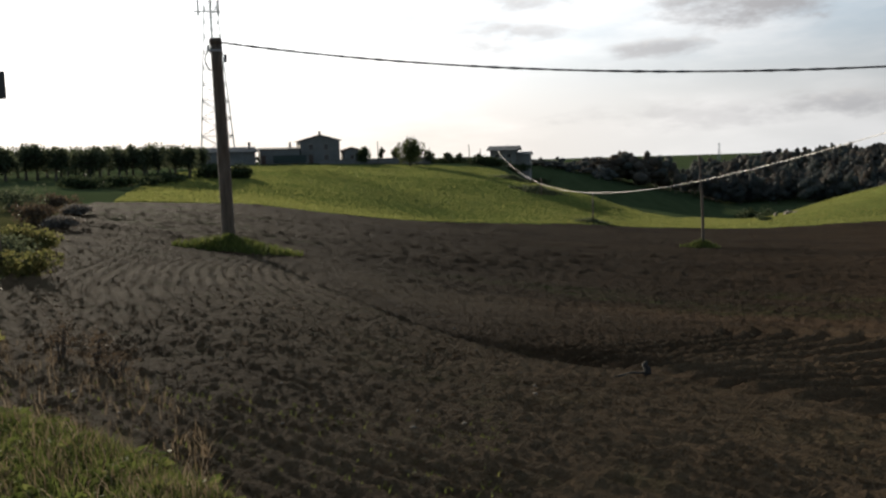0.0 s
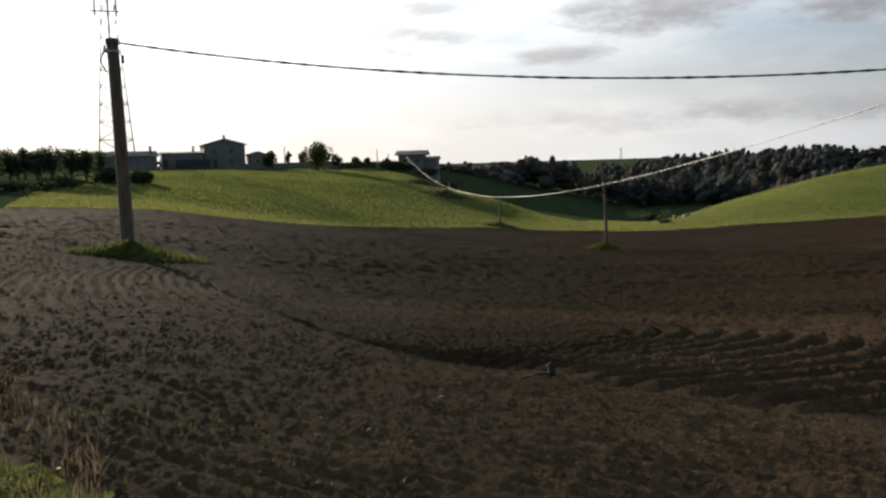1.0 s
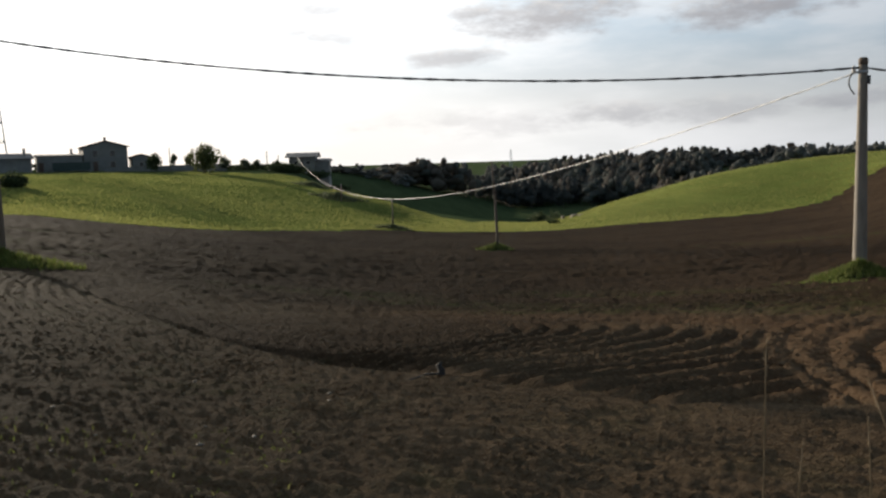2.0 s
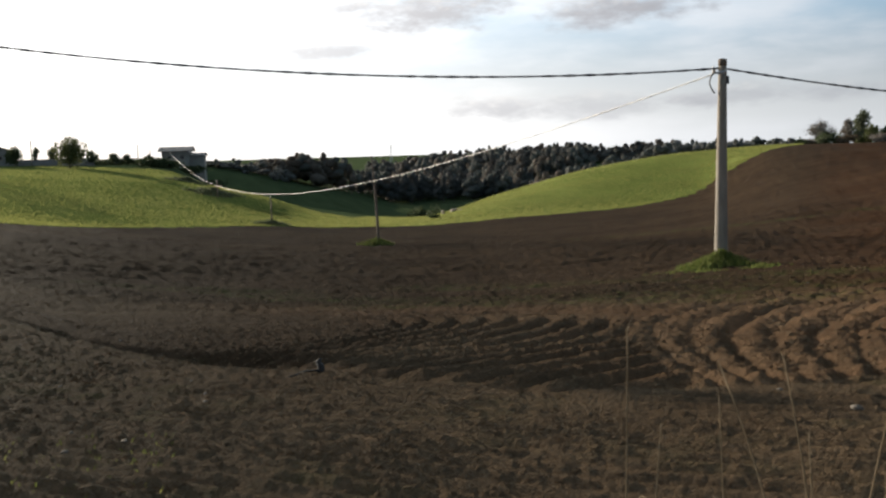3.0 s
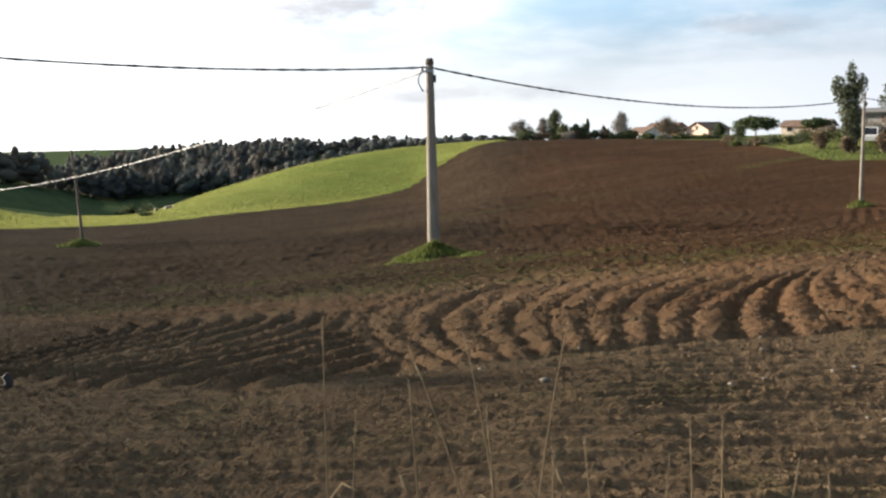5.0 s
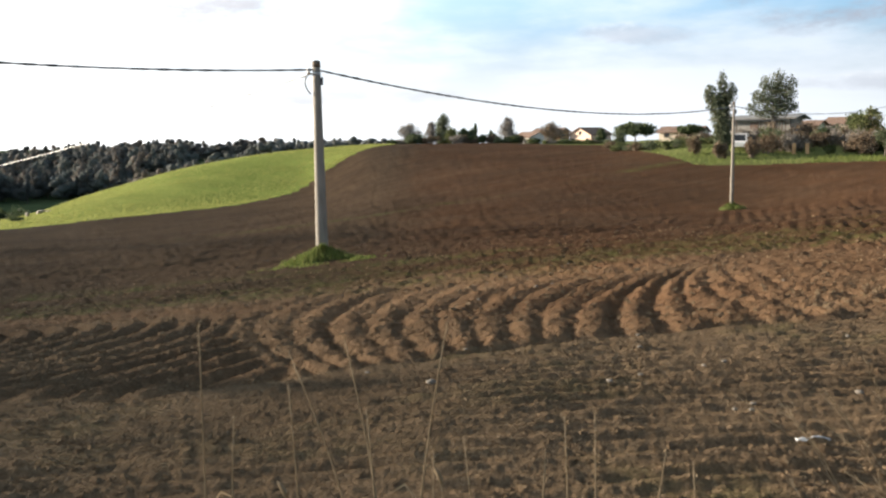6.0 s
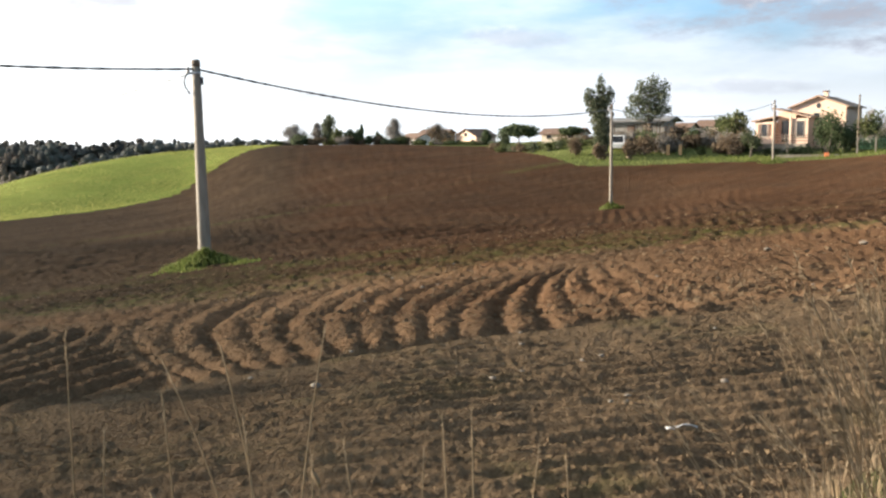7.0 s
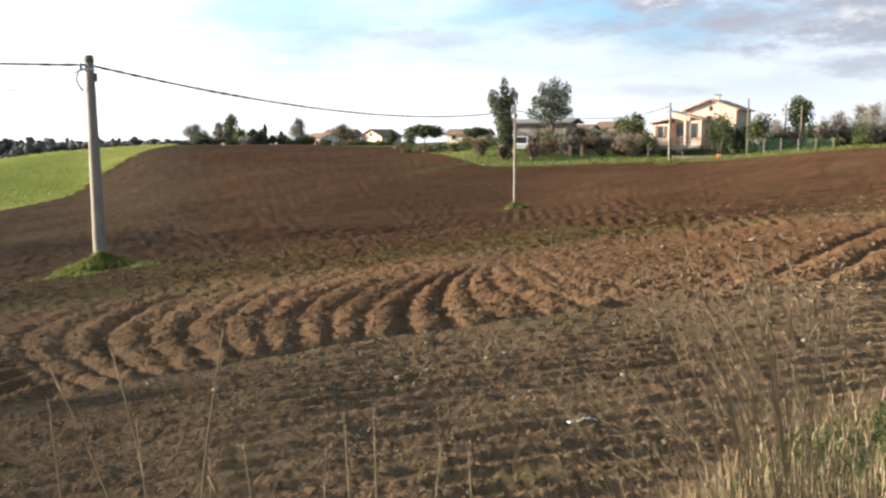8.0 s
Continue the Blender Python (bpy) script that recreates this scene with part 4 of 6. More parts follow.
# ---- utility poles, cables, masts ----
def utility_pole(az, r, h, r0, r1, mat, label, lean=(0, 0), fittings=True, name="utility_pole"):
    p = spot(az, r)
    t = thing(name, p, label, "pole", "utility poles", turn=-az)
    pts = [(lean[0] * s * s, lean[1] * s, -0.4 + (h + 0.4) * s) for s in np.linspace(0, 1, 9)]
    part("shaft", tube(pts, [r0 + (r1 - r0) * s for s in np.linspace(0, 1, 9)], 14), M[mat], t, smooth=True)
    top = Vector(pts[-1])
    if fittings:
        z = top.z
        part("cap", tube([top + Vector((0, 0, -0.16)), top + Vector((0, 0, 0.02)), top + Vector((0, 0, 0.06))], [r1 * 1.12, r1 * 1.12, r1 * 0.7], 14), M["wood_pole"], t, "dark weathered pole cap", True)
        part("clamp", tube([top + Vector((0, 0, -0.42)), top + Vector((0, 0, -0.34))], [r1 * 1.2, r1 * 1.2], 14), M["steel"], t, "galvanised steel clamp band", True)
        part("bracket", box(-r1 - 0.16, -0.03, z - 0.41, -r1 + 0.02, 0.03, z - 0.35), M["steel"], t)
        part("insulator", tube([(-r1 - 0.14, 0, z - 0.40), (-r1 - 0.14, 0, z - 0.30), (-r1 - 0.14, 0, z - 0.26), (-r1 - 0.14, 0, z - 0.18)], [0.05, 0.06, 0.035, 0.045], 10), M["white_wall"], t, "pale ceramic insulator", True)
        loop = [(-r1 - 0.1 - 0.17 * math.sin(s * math.pi), -0.02, z - 0.3 - 0.75 * s) for s in np.linspace(0, 1, 9)]
        part("cable_loop", tube(loop, [0.022] * 9, 6), M["cable"], t, "slack loop of black cable", True)
        part("junction_box", box(r1 * 0.9, -0.08, z - 0.75, r1 * 0.9 + 0.1, 0.08, z - 0.5), M["cable"], t, "small dark junction box")
    return p + (Matrix.Rotation(radians(-az), 3, "Z") @ top)


def overhead_cable(a, b, sag, radius, mat, label, strands=2, twist=1.1):
    """Twisted cable that hangs in a shallow curve from a to b."""
    n = max(40, int((b - a).length * 1.6))
    mid = [a.lerp(b, s) - Vector((0, 0, 4 * sag * s * (1 - s))) for s in np.linspace(0, 1, n + 1)]
    t = thing("overhead_cable", a, label, "cable", "overhead cables")
    side = (b - a).cross(Vector((0, 0, 1))).normalized()
    for k in range(strands):
        pts = []
        for i, m in enumerate(mid):
            w = (a - m).length / twist * 2 * math.pi + k * 2 * math.pi / strands
            pts.append(m - a + (side * math.cos(w) + Vector((0, 0, math.sin(w)))) * radius * 0.75)
        part("strand", tube(pts, [radius] * len(pts), 5), M[mat], t, smooth=True)
    return t


top_a = utility_pole(-14.1, 31.0, 7.1, 0.23, 0.185, "wood_pole", "tall weathered brown pole in a grass mound on ploughed soil", lean=(-0.08, 0))
top_b = utility_pole(38.9, 30.0, 6.72, 0.225, 0.125, "concrete", "tall tapered grey concrete pole in a grass mound")
top_c = utility_pole(16.65, 64.0, 6.6, 0.115, 0.075, "wood_pole", "slightly leaning dark wooden pole in the ploughed hollow", lean=(-0.28, 0), fittings=False)
top_d = utility_pole(65.15, 60.0, 6.98, 0.12, 0.075, "concrete", "slim grey concrete pole in the ploughed field")
top_e = utility_pole(74.9, 97.0, 6.45, 0.12, 0.08, "concrete", "slim pale pole at the far side of the ploughed field")
down = Vector((0, 0, -0.3))
overhead_cable(top_a + down * 0.3 + Vector((0.15, 0, 0)), top_b + down * 0.8, 0.80, 0.026, "cable", "black twisted overhead cable between two poles")
overhead_cable(top_b + down * 0.8, top_d + down * 0.9, 0.92, 0.026, "cable", "black twisted overhead cable sagging over the field")
overhead_cable(top_d + down * 0.9, top_e + down * 0.9, 0.9, 0.02, "cable", "thin black overhead cable far across the field")
overhead_cable(top_b + down * 1.1, spot(3.6, 205, 0) * 1.0 + Vector((0, 0, 3.2)), 6.5, 0.017, "cable_pale", "pale slack cable hanging low over the green field", 2, 1.6)

# pole with a dark box by the roadside
p = spot(-27.6, 17.0)
t = thing("utility_pole", p, "roadside pole with a dark cabinet near its top", "pole", "utility poles", turn=27.6)
part("shaft", tube([(0, 0, -0.3), (0, 0, 4.6)], [0.10, 0.08], 10), M["wood_pole"], t, smooth=True)
part("cabinet", box(0.06, -0.14, 2.55 + 0.55, 0.36, 0.14, 3.55), M["cable"], t, "dark steel cabinet")


def field_post(az, r, h, label):
    p = spot(az, r)
    t = thing("field_post", p, label, "post", "field posts", turn=-az)
    part("post", tube([(0, 0, -0.2), (0.04, 0, h * 0.6), (0.02, 0, h)], [0.11, 0.1, 0.08], 8), M["wood_pole"], t, smooth=True)
    part("cap", tube([(0.02, 0, h), (0.02, 0, h + 0.05)], [0.1, 0.06], 8), M["steel"], t)


field_post(9.72, 111, 3.5, "short dark wooden post at the green field's edge")
field_post(6.4, 136, 2.6, "short dark wooden post standing in the green field")
field_post(-4.27, 188, 5.0, "thin dark pole beside trees on the ridge")
field_post(1.72, 200, 4.4, "thin dark pole on the ridge")
field_post(-0.9, 205, 3.6, "thin dark pole on the ridge")
field_post(2.45, 205, 3.4, "thin dark pole on the ridge")
field_post(79.55, 112, 6.2, "slim grey pole beside the peach house")
field_post(81.7, 112, 5.2, "slim grey pole at the garden's end")
field_post(82.6, 110, 4.8, "slim grey pole at the garden's end")


def lattice_mast(az, r, base_z, h, w0, w1, panels, bar, label, arms=True):
    p = spot(az, r)
    p.z = base_z
    t = thing("lattice_mast", p, label, "mast", turn=-az)

    def corner(k, s):
        w = (w0 + (w1 - w0) * s) / 2
        return Vector(((-w, w, w, -w)[k], (-w, -w, w, w)[k], h * s))
    for k in range(4):
        part("leg", tube([corner(k, s) for s in np.linspace(0, 1, 6)], [bar * 1.3 * (1 - 0.4 * s) for s in np.linspace(0, 1, 6)], 5), M["steel"], t)
    levels = [1 - (1 - i / panels) ** 1.25 for i in range(panels + 1)]
    for i in range(panels):
        for k in range(4):
            a0, b0, a1, b1 = corner(k, levels[i]), corner((k + 1) % 4, levels[i]), corner(k, levels[i + 1]), corner((k + 1) % 4, levels[i + 1])
            for u, v in ((a0, b1), (b0, a1), (a1, b1)):
                part("brace", tube([u, v], [bar * 0.75] * 2, 4), M["steel"], t)
    if arms:
        part("crossarm", box(-w1 * 1.9, -0.15, h * 0.82, w1 * 1.2, 0.15, h * 0.82 + 0.3), M["steel"], t)
        part("crossarm", box(-w1 * 1.0, -0.15, h * 0.9, w1 * 1.0, 0.15, h * 0.9 + 0.3), M["steel"], t)
        for x in (-w1 * 1.4, 0.0, w1 * 0.9):
            part("antenna", tube([(x, -0.3, h * 0.80), (x, -0.3, h * 0.9)], [0.22, 0.22], 8), M["white_wall"], t, "white panel antenna")
        part("ladder", box(-0.2, -0.1, 0, 0.2, 0.0, h), M["steel"], t)


lattice_mast(-14.45, 235, 0.0, 50, 9.2, 2.2, 13, 0.075, "tall grey steel lattice mast behind the farm shed")
lattice_mast(17.6, 900, -9.0, 19, 3.5, 1.0, 6, 0.16, "distant small lattice mast on the horizon", False)


# grass mounds round the pole feet
def grass_mound(az, r, w, h, n, blade, label, tail=0.0, leaf="grass"):
    p = spot(az, r)
    t = thing("grass_mound", p, label, "grass", "grass mounds", turn=-az)
    verts, faces = [], []
    rings, seg = 7, 22
    for i in range(rings):
        s = i / (rings - 1)
        for k in range(seg):
            a = 2 * math.pi * k / seg
            wob = 1 + 0.18 * math.sin(3 * a + az) + 0.1 * math.sin(5 * a)
            x = s * w / 2 * math.cos(a) * wob + (tail * s if math.cos(a) * tail > 0 else 0) * abs(math.cos(a)) ** 3
            y = s * w / 2 * 0.8 * math.sin(a) * wob - (0.6 * s * s * abs(math.cos(a)) ** 3 if math.cos(a) * tail < 0 or tail < 0 and math.cos(a) < 0 else 0)
            wx, wy = (Matrix.Rotation(radians(-az), 3, "Z") @ Vector((x, y, 0)))[:2]
            z = on_land([p.x + wx], [p.y + wy])[0] - p.z + h * (1 - s) ** 1.25 - 0.06 * s
            verts.append((x, y, z))
    for i in range(rings - 1):
        for k in range(seg):
            faces.append((i * seg + k, (i + 1) * seg + k, (i + 1) * seg + (k + 1) % seg, i * seg + (k + 1) % seg))
    part("earth", (verts, faces), M["verge"], t, smooth=True)
    v = np.array(verts)
    pick = rng.integers(0, len(faces), n)
    q = np.array([faces[i] for i in pick])
    wts = rng.dirichlet((1, 1, 1, 1), n)
    pts = (v[q] * wts[:, :, None]).sum(1)
    tagged(part("grass_tuft", blades(pts, blade, 0.012 + r * 0.0003, 0.8), M[leaf], t), kind="stuff")
    return t


grass_mound(-14.0, 29.8, 3.2, 0.34, 2600, 0.26, "mound of long green grass round a pole's foot", 1.2)
grass_mound(38.9, 29.6, 2.2, 0.42, 2200, 0.24, "bright green grass mound round a concrete pole's foot", -0.5)
grass_mound(37.3, 28.2, 1.9, 0.05, 420, 0.12, "low trailing green grass beside a pole's mound", -0.6)
grass_mound(41.4, 28.6, 1.5, 0.05, 220, 0.12, "sparse yellow-green grass beside a pole's mound", 0.5)
grass_mound(16.6, 64.0, 2.8, 0.4, 700, 0.34, "low grassy mound round a leaning pole's foot")
grass_mound(65.15, 60.0, 1.7, 0.35, 500, 0.3, "small grass tuft round a slim pole's foot")
grass_mound(74.9, 97.0, 2.8, 0.3, 500, 0.3, "small grass tuft round a far pole's foot")
grass_mound(9.7, 111.0, 5.5, 0.4, 500, 0.35, "weedy strip round a short post", leaf="olive")
grass_mound(6.2, 140.0, 9.0, 0.6, 700, 0.5, "dark weedy strip round a post in the green field", leaf="olive")
grass_mound(4.6, 158.0, 8.0, 0.6, 600, 0.5, "dark weedy strip in the green field", leaf="olive")

# ---- young wheat: upright blades over the green field ----
def young_wheat(n):
    az = rng.uniform(-21, 43.5, n)
    lo, hi = edge_distance(az) + 1.0, field_crest(az) + 2
    r = lo + (hi - lo) * rng.random(n) ** 1.25
    keep = (az > np.interp(r, [60, 110, 170], [-21, -18.6, -15.8])) & (hi > lo)
    x, y = r * np.sin(np.radians(az)), r * np.cos(np.radians(az))
    p, q = 0.94 * x - 0.34 * y, 0.34 * x + 0.94 * y
    sow = lattice(p * 0.05, q * 0.28, 81, 3) + 0.5 * lattice(x * 0.3, y * 0.3, 82, 2)
    keep &= rng.random(n) < 0.30 + 0.7 * smoothstep(sow, -0.55, 0.25)
    az, r, x, y = az[keep], r[keep], x[keep], y[keep]
    m = len(x)
    z = land(az, r) - 0.01
    a = rng.uniform(0, math.pi, m)
    w, h = rng.uniform(0.04, 0.075, m), rng.uniform(0.10, 0.2, m)
    c, d = np.cos(a) * w, np.sin(a) * w
    tip = rng.normal(size=(m, 2)) * 0.04
    v = np.stack([np.stack([x - c, y - d, z], 1), np.stack([x + c, y + d, z], 1), np.stack([x + tip[:, 0], y + tip[:, 1], z + h], 1)], 1).reshape(-1, 3)
    ob = mesh_object("young_wheat", v, np.arange(3 * m).reshape(m, 3), M["wheat"])
    tagged(ob, "short bright young wheat blades covering the green field", "wheat", kind="stuff")


young_wheat(150000)

# ---- olive grove and bushes at the field's upper side ----
for i in range(15):
    az = -27.5 + i * 0.86 + rng.uniform(-0.2, 0.2)
    r = 104 + 2.4 * i * 0.9 + rng.uniform(-5, 5)
    hh = (1.40 + rng.uniform(-0.12, 0.16)) * math.pi / 180 * r + EYE - spot(az, r).z
    tree(spot(az, r), hh, 3.6 + rng.uniform(-0.5, 0.9), "olive", "olive tree with dense grey-green crown in a row", base=0.32, n=900, size=0.22, count=8, group="olive grove", name="olive_tree", trunk=0.045)
for i in range(9):
    az = -26 + i * 1.2 + rng.uniform(-0.3, 0.3)
    r = 122 + 3.0 * i
    tree(spot(az, r), 3.6, 4.2, "olive", "olive tree with dense grey-green crown in a row", base=0.3, n=700, size=0.26, count=7, group="olive grove", name="olive_tree", trunk=0.045)
for az, r, w in ((-22.3, 86, 5), (-21.2, 90, 6), (-20.2, 96, 6), (-19.2, 103, 6), (-18.2, 110, 6), (-17.3, 118, 5)):
    bush(spot(az, r), 1.3, w, "dark_leaf", "low dark scrub along the olive grove's bank", 700, 0.2, "bank scrub", d=2.5, turn=-az)
bush(spot(-15.0, 130), 2.4, 5.5, "dark_leaf", "rounded dark green bush in the green field", 1100, 0.24, "field bushes")
bush(spot(-13.2, 131), 2.3, 5.2, "dark_leaf", "rounded dark green bush in the green field", 1100, 0.24, "field bushes")

# ---- farm on the ridge ----
house("farm_shed", -14.2, 200, 6, 14.5, 8, 2.6, 1.0, "x", "stucco_grey", "slab_roof", "long low grey farm shed with a shallow roof", chimneys=((6.2, 2, 4.6),), windows=((-3, 1.0, 1.0, 0.8),), up=0.2)
t = house("farmhouse", -8.0, 206, 8, 9.2, 8, 5.3, 1.25, "y", "stucco_grey", "tiles", "two-storey grey farmhouse with a shallow gabled roof", windows=((-2.2, 3.2, 1.0, 1.2), (1.4, 3.2, 1.0, 1.2), (1.4, 0.8, 1.0, 1.2)), door=(-2.2, 1.0, 2.1), chimneys=((0.5, 4, 7.4),))
house("lean_to", -5.95, 206, 8, 3.8, 6, 3.0, 0.6, "y", "stucco_grey", "tiles", "low grey lean-to with a tiled roof beside the farmhouse", windows=((0, 1.0, 0.8, 0.8),))
house("farm_store", -10.6, 203, 4, 9.0, 7, 3.3, 0.35, "x", "stucco_grey", "slab_roof", "low flat-roofed grey farm store beside the farmhouse", door=(-3.7, 1.0, 2.0), chimneys=((2.6, 3, 4.8),), over=0.3)
t = thing("shade_net", spot(-10.0, 199), "dark green netting stretched over posts before the store", "net", turn=10.0)
part("net", joined(box(-3.6, 0, 1.9, 3.8, 2.8, 2.0), box(-3.6, -0.03, 0.3, 3.8, 0.03, 1.9)), M["tarp"], t)
for x in (-3.5, 0.1, 3.7):
    part("post", tube([(x, 0.1, -0.3), (x, 0.1, 1.95)], [0.06, 0.06], 6), M["steel"], t)
t = thing("garden_wall", spot(-4.6, 196), "low dark wall along the ridge between farm and trees", "wall", turn=4.6)
part("wall", box(-12, 0, -0.5, 13, 0.3, 1.1), M["stucco_grey"], t)
part("coping", box(-12.05, -0.05, 1.1, 13.05, 0.35, 1.2), M["concrete"], t)
house("barn", 3.95, 205, -6, 6.0, 7, 2.9, 0.8, "x", "stucco_grey", "slab_roof", "small grey barn with overhanging pale roof above a slope", sink=2.0, windows=((-1.4, 1.1, 0.9, 0.8), (1.4, 1.1, 0.9, 0.8)), over=0.8, up=0.7)
house("barn_annex", 5.2, 206, -6, 3.4, 5, 2.2, 0.5, "x", "stucco_grey", "slab_roof", "low grey annex beside the barn", sink=4.0, over=0.4, up=3.0)
tree(spot(-5.15, 190), 4.0, 3.8, "dark_leaf", "small round dark evergreen tree on the ridge", base=0.15, n=900, size=0.24, name="evergreen_tree")
tree(spot(-2.2, 182), 5.4, 6.2, "green_leaf", "broad round tree on the ridge beside the green field", base=0.15, n=1600, size=0.28, count=11, name="broadleaf_tree")
for az, r, hh, ww, leaf in ((-4.0, 200, 4.2, 2.0, "olive"), (-3.1, 202, 4.0, 2.4, "olive"), (-0.9, 196, 3.2, 2.8, "olive"), (0.4, 200, 2.6, 2.8, "olive"), (1.1, 204, 2.3, 2.2, "olive"), (2.35, 203, 2.5, 2.0, "dark_leaf"), (-17.0, 165, 4.2, 4.0, "olive"), (-11.9, 208, 2.0, 2.2, "dark_leaf")):
    tree(spot(az, r), hh, ww, leaf, "small tree standing against the sky on the ridge", base=0.2, n=380, size=0.26, count=6, group="ridge trees", name="small_tree", bare=60)
for az, r, w in ((2.6, 192, 7), (3.6, 191, 8), (4.7, 196, 8), (6.0, 200, 7)):
    bush(spot(az, r), 2.2, w, "dark_leaf", "dark scrub on the slope below the barn", 800, 0.28, "slope scrub", d=4, turn=-az)
t = thing("ridge_hedge", spot(0.6, 203), "dark low hedge along the ridge top", "hedge", kind="stuff")
pts = np.array([[rng.uniform(-9, 9), rng.uniform(-1, 1), rng.uniform(0, 1.3)] for _ in range(1500)])
part("foliage", leaf_cards(pts, 0.25), M["dark_leaf"], t)


# ---- woods: crowns of many leaf clumps, too many to count ----
def crown_mass(lobe, seed):
    """A lumpy rounded mass of foliage filling a lobe."""
    v, f = CROWN_SHAPES[seed % len(CROWN_SHAPES)]
    return v * np.array(lobe[3:]) + np.array(lobe[:3]), f


def crown_shape(seed):
    bm = bmesh.new()
    bmesh.ops.create_icosphere(bm, subdivisions=2, radius=1.0)
    v = np.array([tuple(q.co) for q in bm.verts])
    f = np.array([[q.index for q in fc.verts] for fc in bm.faces])
    bm.free()
    k = 0.78 + 0.30 * lattice(v[:, 0] * 1.7 + seed * 3.1, v[:, 1] * 1.7 + v[:, 2] * 1.3, 60 + seed, 3)
    return v * k[:, None], f


CROWN_SHAPES = [crown_shape(i) for i in range(9)]


def woodland(name, az_range, r_range, count, h, w, leaves, label, per=150, size=0.55, top=None):
    """Trees of several kinds grown together; leaves: a material for each kind."""
    t = thing(name, Vector((0, 0, 0)), label, "woods", kind="stuff")
    pts, masses, trunks = {k: [] for k in leaves}, {k: [] for k in leaves}, []
    for i in range(count):
        az, r = rng.uniform(*az_range), rng.uniform(*r_range)
        p, leaf = spot(az, r), leaves[int(rng.integers(0, len(leaves)))]
        hh, ww = h * rng.uniform(0.6, 1.3), w * rng.uniform(0.55, 1.3)
        if top is not None:
            hh = min(hh, max(1.5, (top(az) + rng.uniform(-0.34, 0.2)) * math.pi / 180 * r + EYE - p.z))
        lob = [(p.x + rng.normal() * ww * k * 0.24, p.y + rng.normal() * ww * k * 0.24, p.z + hh * q, ww * 0.36 * b, ww * 0.36 * b, hh * 0.2 * c)
               for q, k, b, c in ((0.28, 1.2, 1.1, 1.2), (0.45, 1.3, 1.0, 1.0), (0.5, 1.2, 0.9, 1.0), (0.66, 0.9, 0.85, 0.9), (0.72, 0.9, 0.7, 0.9), (0.84, 0.4, 0.55, 0.8))]
        pts[leaf].append(clump_points(lob, int(per * 1.6), 0.8, True))
        for l in lob:
            masses[leaf].append(crown_mass((*l[:3], *(q * 0.92 for q in l[3:])), int(rng.integers(0, 9))))
        trunks.append(tube([p - Vector((0, 0, 0.3)), p + Vector((0, 0, hh * 0.7))], [0.14, 0.05], 5))
    for leaf in leaves:
        if pts[leaf]:
            part("crowns", leaf_cards(np.concatenate([a for a, b in pts[leaf]]), size * 0.27), M[leaf], t)
            v, f, n = [], [], 0
            for a, b in masses[leaf]:
                v.append(a)
                f.append(b + n)
                n += len(a)
            part("inner_crowns", (np.concatenate(v), np.concatenate(f)), M[leaf], t, smooth=True)
    part("trunks", joined(*trunks), M["bark"], t)


def wood_top(az):
    return float(np.interp(az, [5, 7, 10.2, 11.7, 13.1, 14.6, 15.5, 16.1, 19.7, 21.2, 24.3, 25.7, 27.8, 29.8, 32, 35.1, 39.3, 42.2, 43], [-0.3, -0.2, -0.16, 0.2, 0.28, 0.1, -0.5, -0.45, -0.28, 0.04, 0.33, 0.12, 0.43, 0.3, 0.05, 0.33, 0.29, 0.22, 0.05]))


# leaf materials with haze mixed into their colour
FAR_WOOD = ("wood_haze", "wood_haze", "wood_dark", "wood_brown")
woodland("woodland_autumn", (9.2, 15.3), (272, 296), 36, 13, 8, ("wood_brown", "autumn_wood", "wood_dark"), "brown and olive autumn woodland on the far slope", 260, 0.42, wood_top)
woodland("woodland_scrub", (5.8, 11), (255, 275), 26, 3.2, 5, ("wood_dark", "wood_haze"), "low dark scrub at the far wood's edge", 110, 0.45, wood_top)
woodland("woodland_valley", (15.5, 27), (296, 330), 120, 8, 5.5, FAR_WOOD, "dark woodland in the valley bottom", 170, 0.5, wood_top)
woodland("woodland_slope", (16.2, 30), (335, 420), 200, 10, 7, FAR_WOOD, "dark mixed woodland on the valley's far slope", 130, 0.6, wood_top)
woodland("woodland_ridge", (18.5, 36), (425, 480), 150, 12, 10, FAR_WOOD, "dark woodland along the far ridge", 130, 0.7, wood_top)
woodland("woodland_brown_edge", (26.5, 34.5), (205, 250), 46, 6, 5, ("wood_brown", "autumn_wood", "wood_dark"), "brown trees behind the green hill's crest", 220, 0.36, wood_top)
woodland("woodland_near_ridge", (33.5, 43), (205, 250), 85, 6, 5, ("wood_dark", "wood_haze"), "dark trees behind the green hill's crest", 200, 0.36, wood_top)
for az, r, hh, w in ((19.3, 215, 5, 7), (20.4, 210, 4.5, 8), (21.2, 205, 3.6, 6), (22.3, 196, 2.6, 6), (23.4, 190, 2.2, 6), (20.9, 180, 1.0, 4)):
    bush(spot(az, r), hh, w, "dark_leaf", "dark scrub in the valley between the green slopes", 700, 0.35, "valley scrub")
bush(spot(20.3, 134), 0.7, 2.2, "dark_leaf", "small dark bush at the foot of the green hill", 250, 0.16, "valley scrub")
t = thing("field_stones", spot(21.6, 150), "pale rubble heap in the valley bottom", "stones", kind="stuff")
part("stones", joined(*[box(x - s, y - s, -0.3, x + s, y + s, s * 1.2) for x, y, s in [(rng.uniform(-2, 2), rng.uniform(-1, 1), rng.uniform(0.15, 0.4)) for _ in range(12)]]), M["stone"], t)

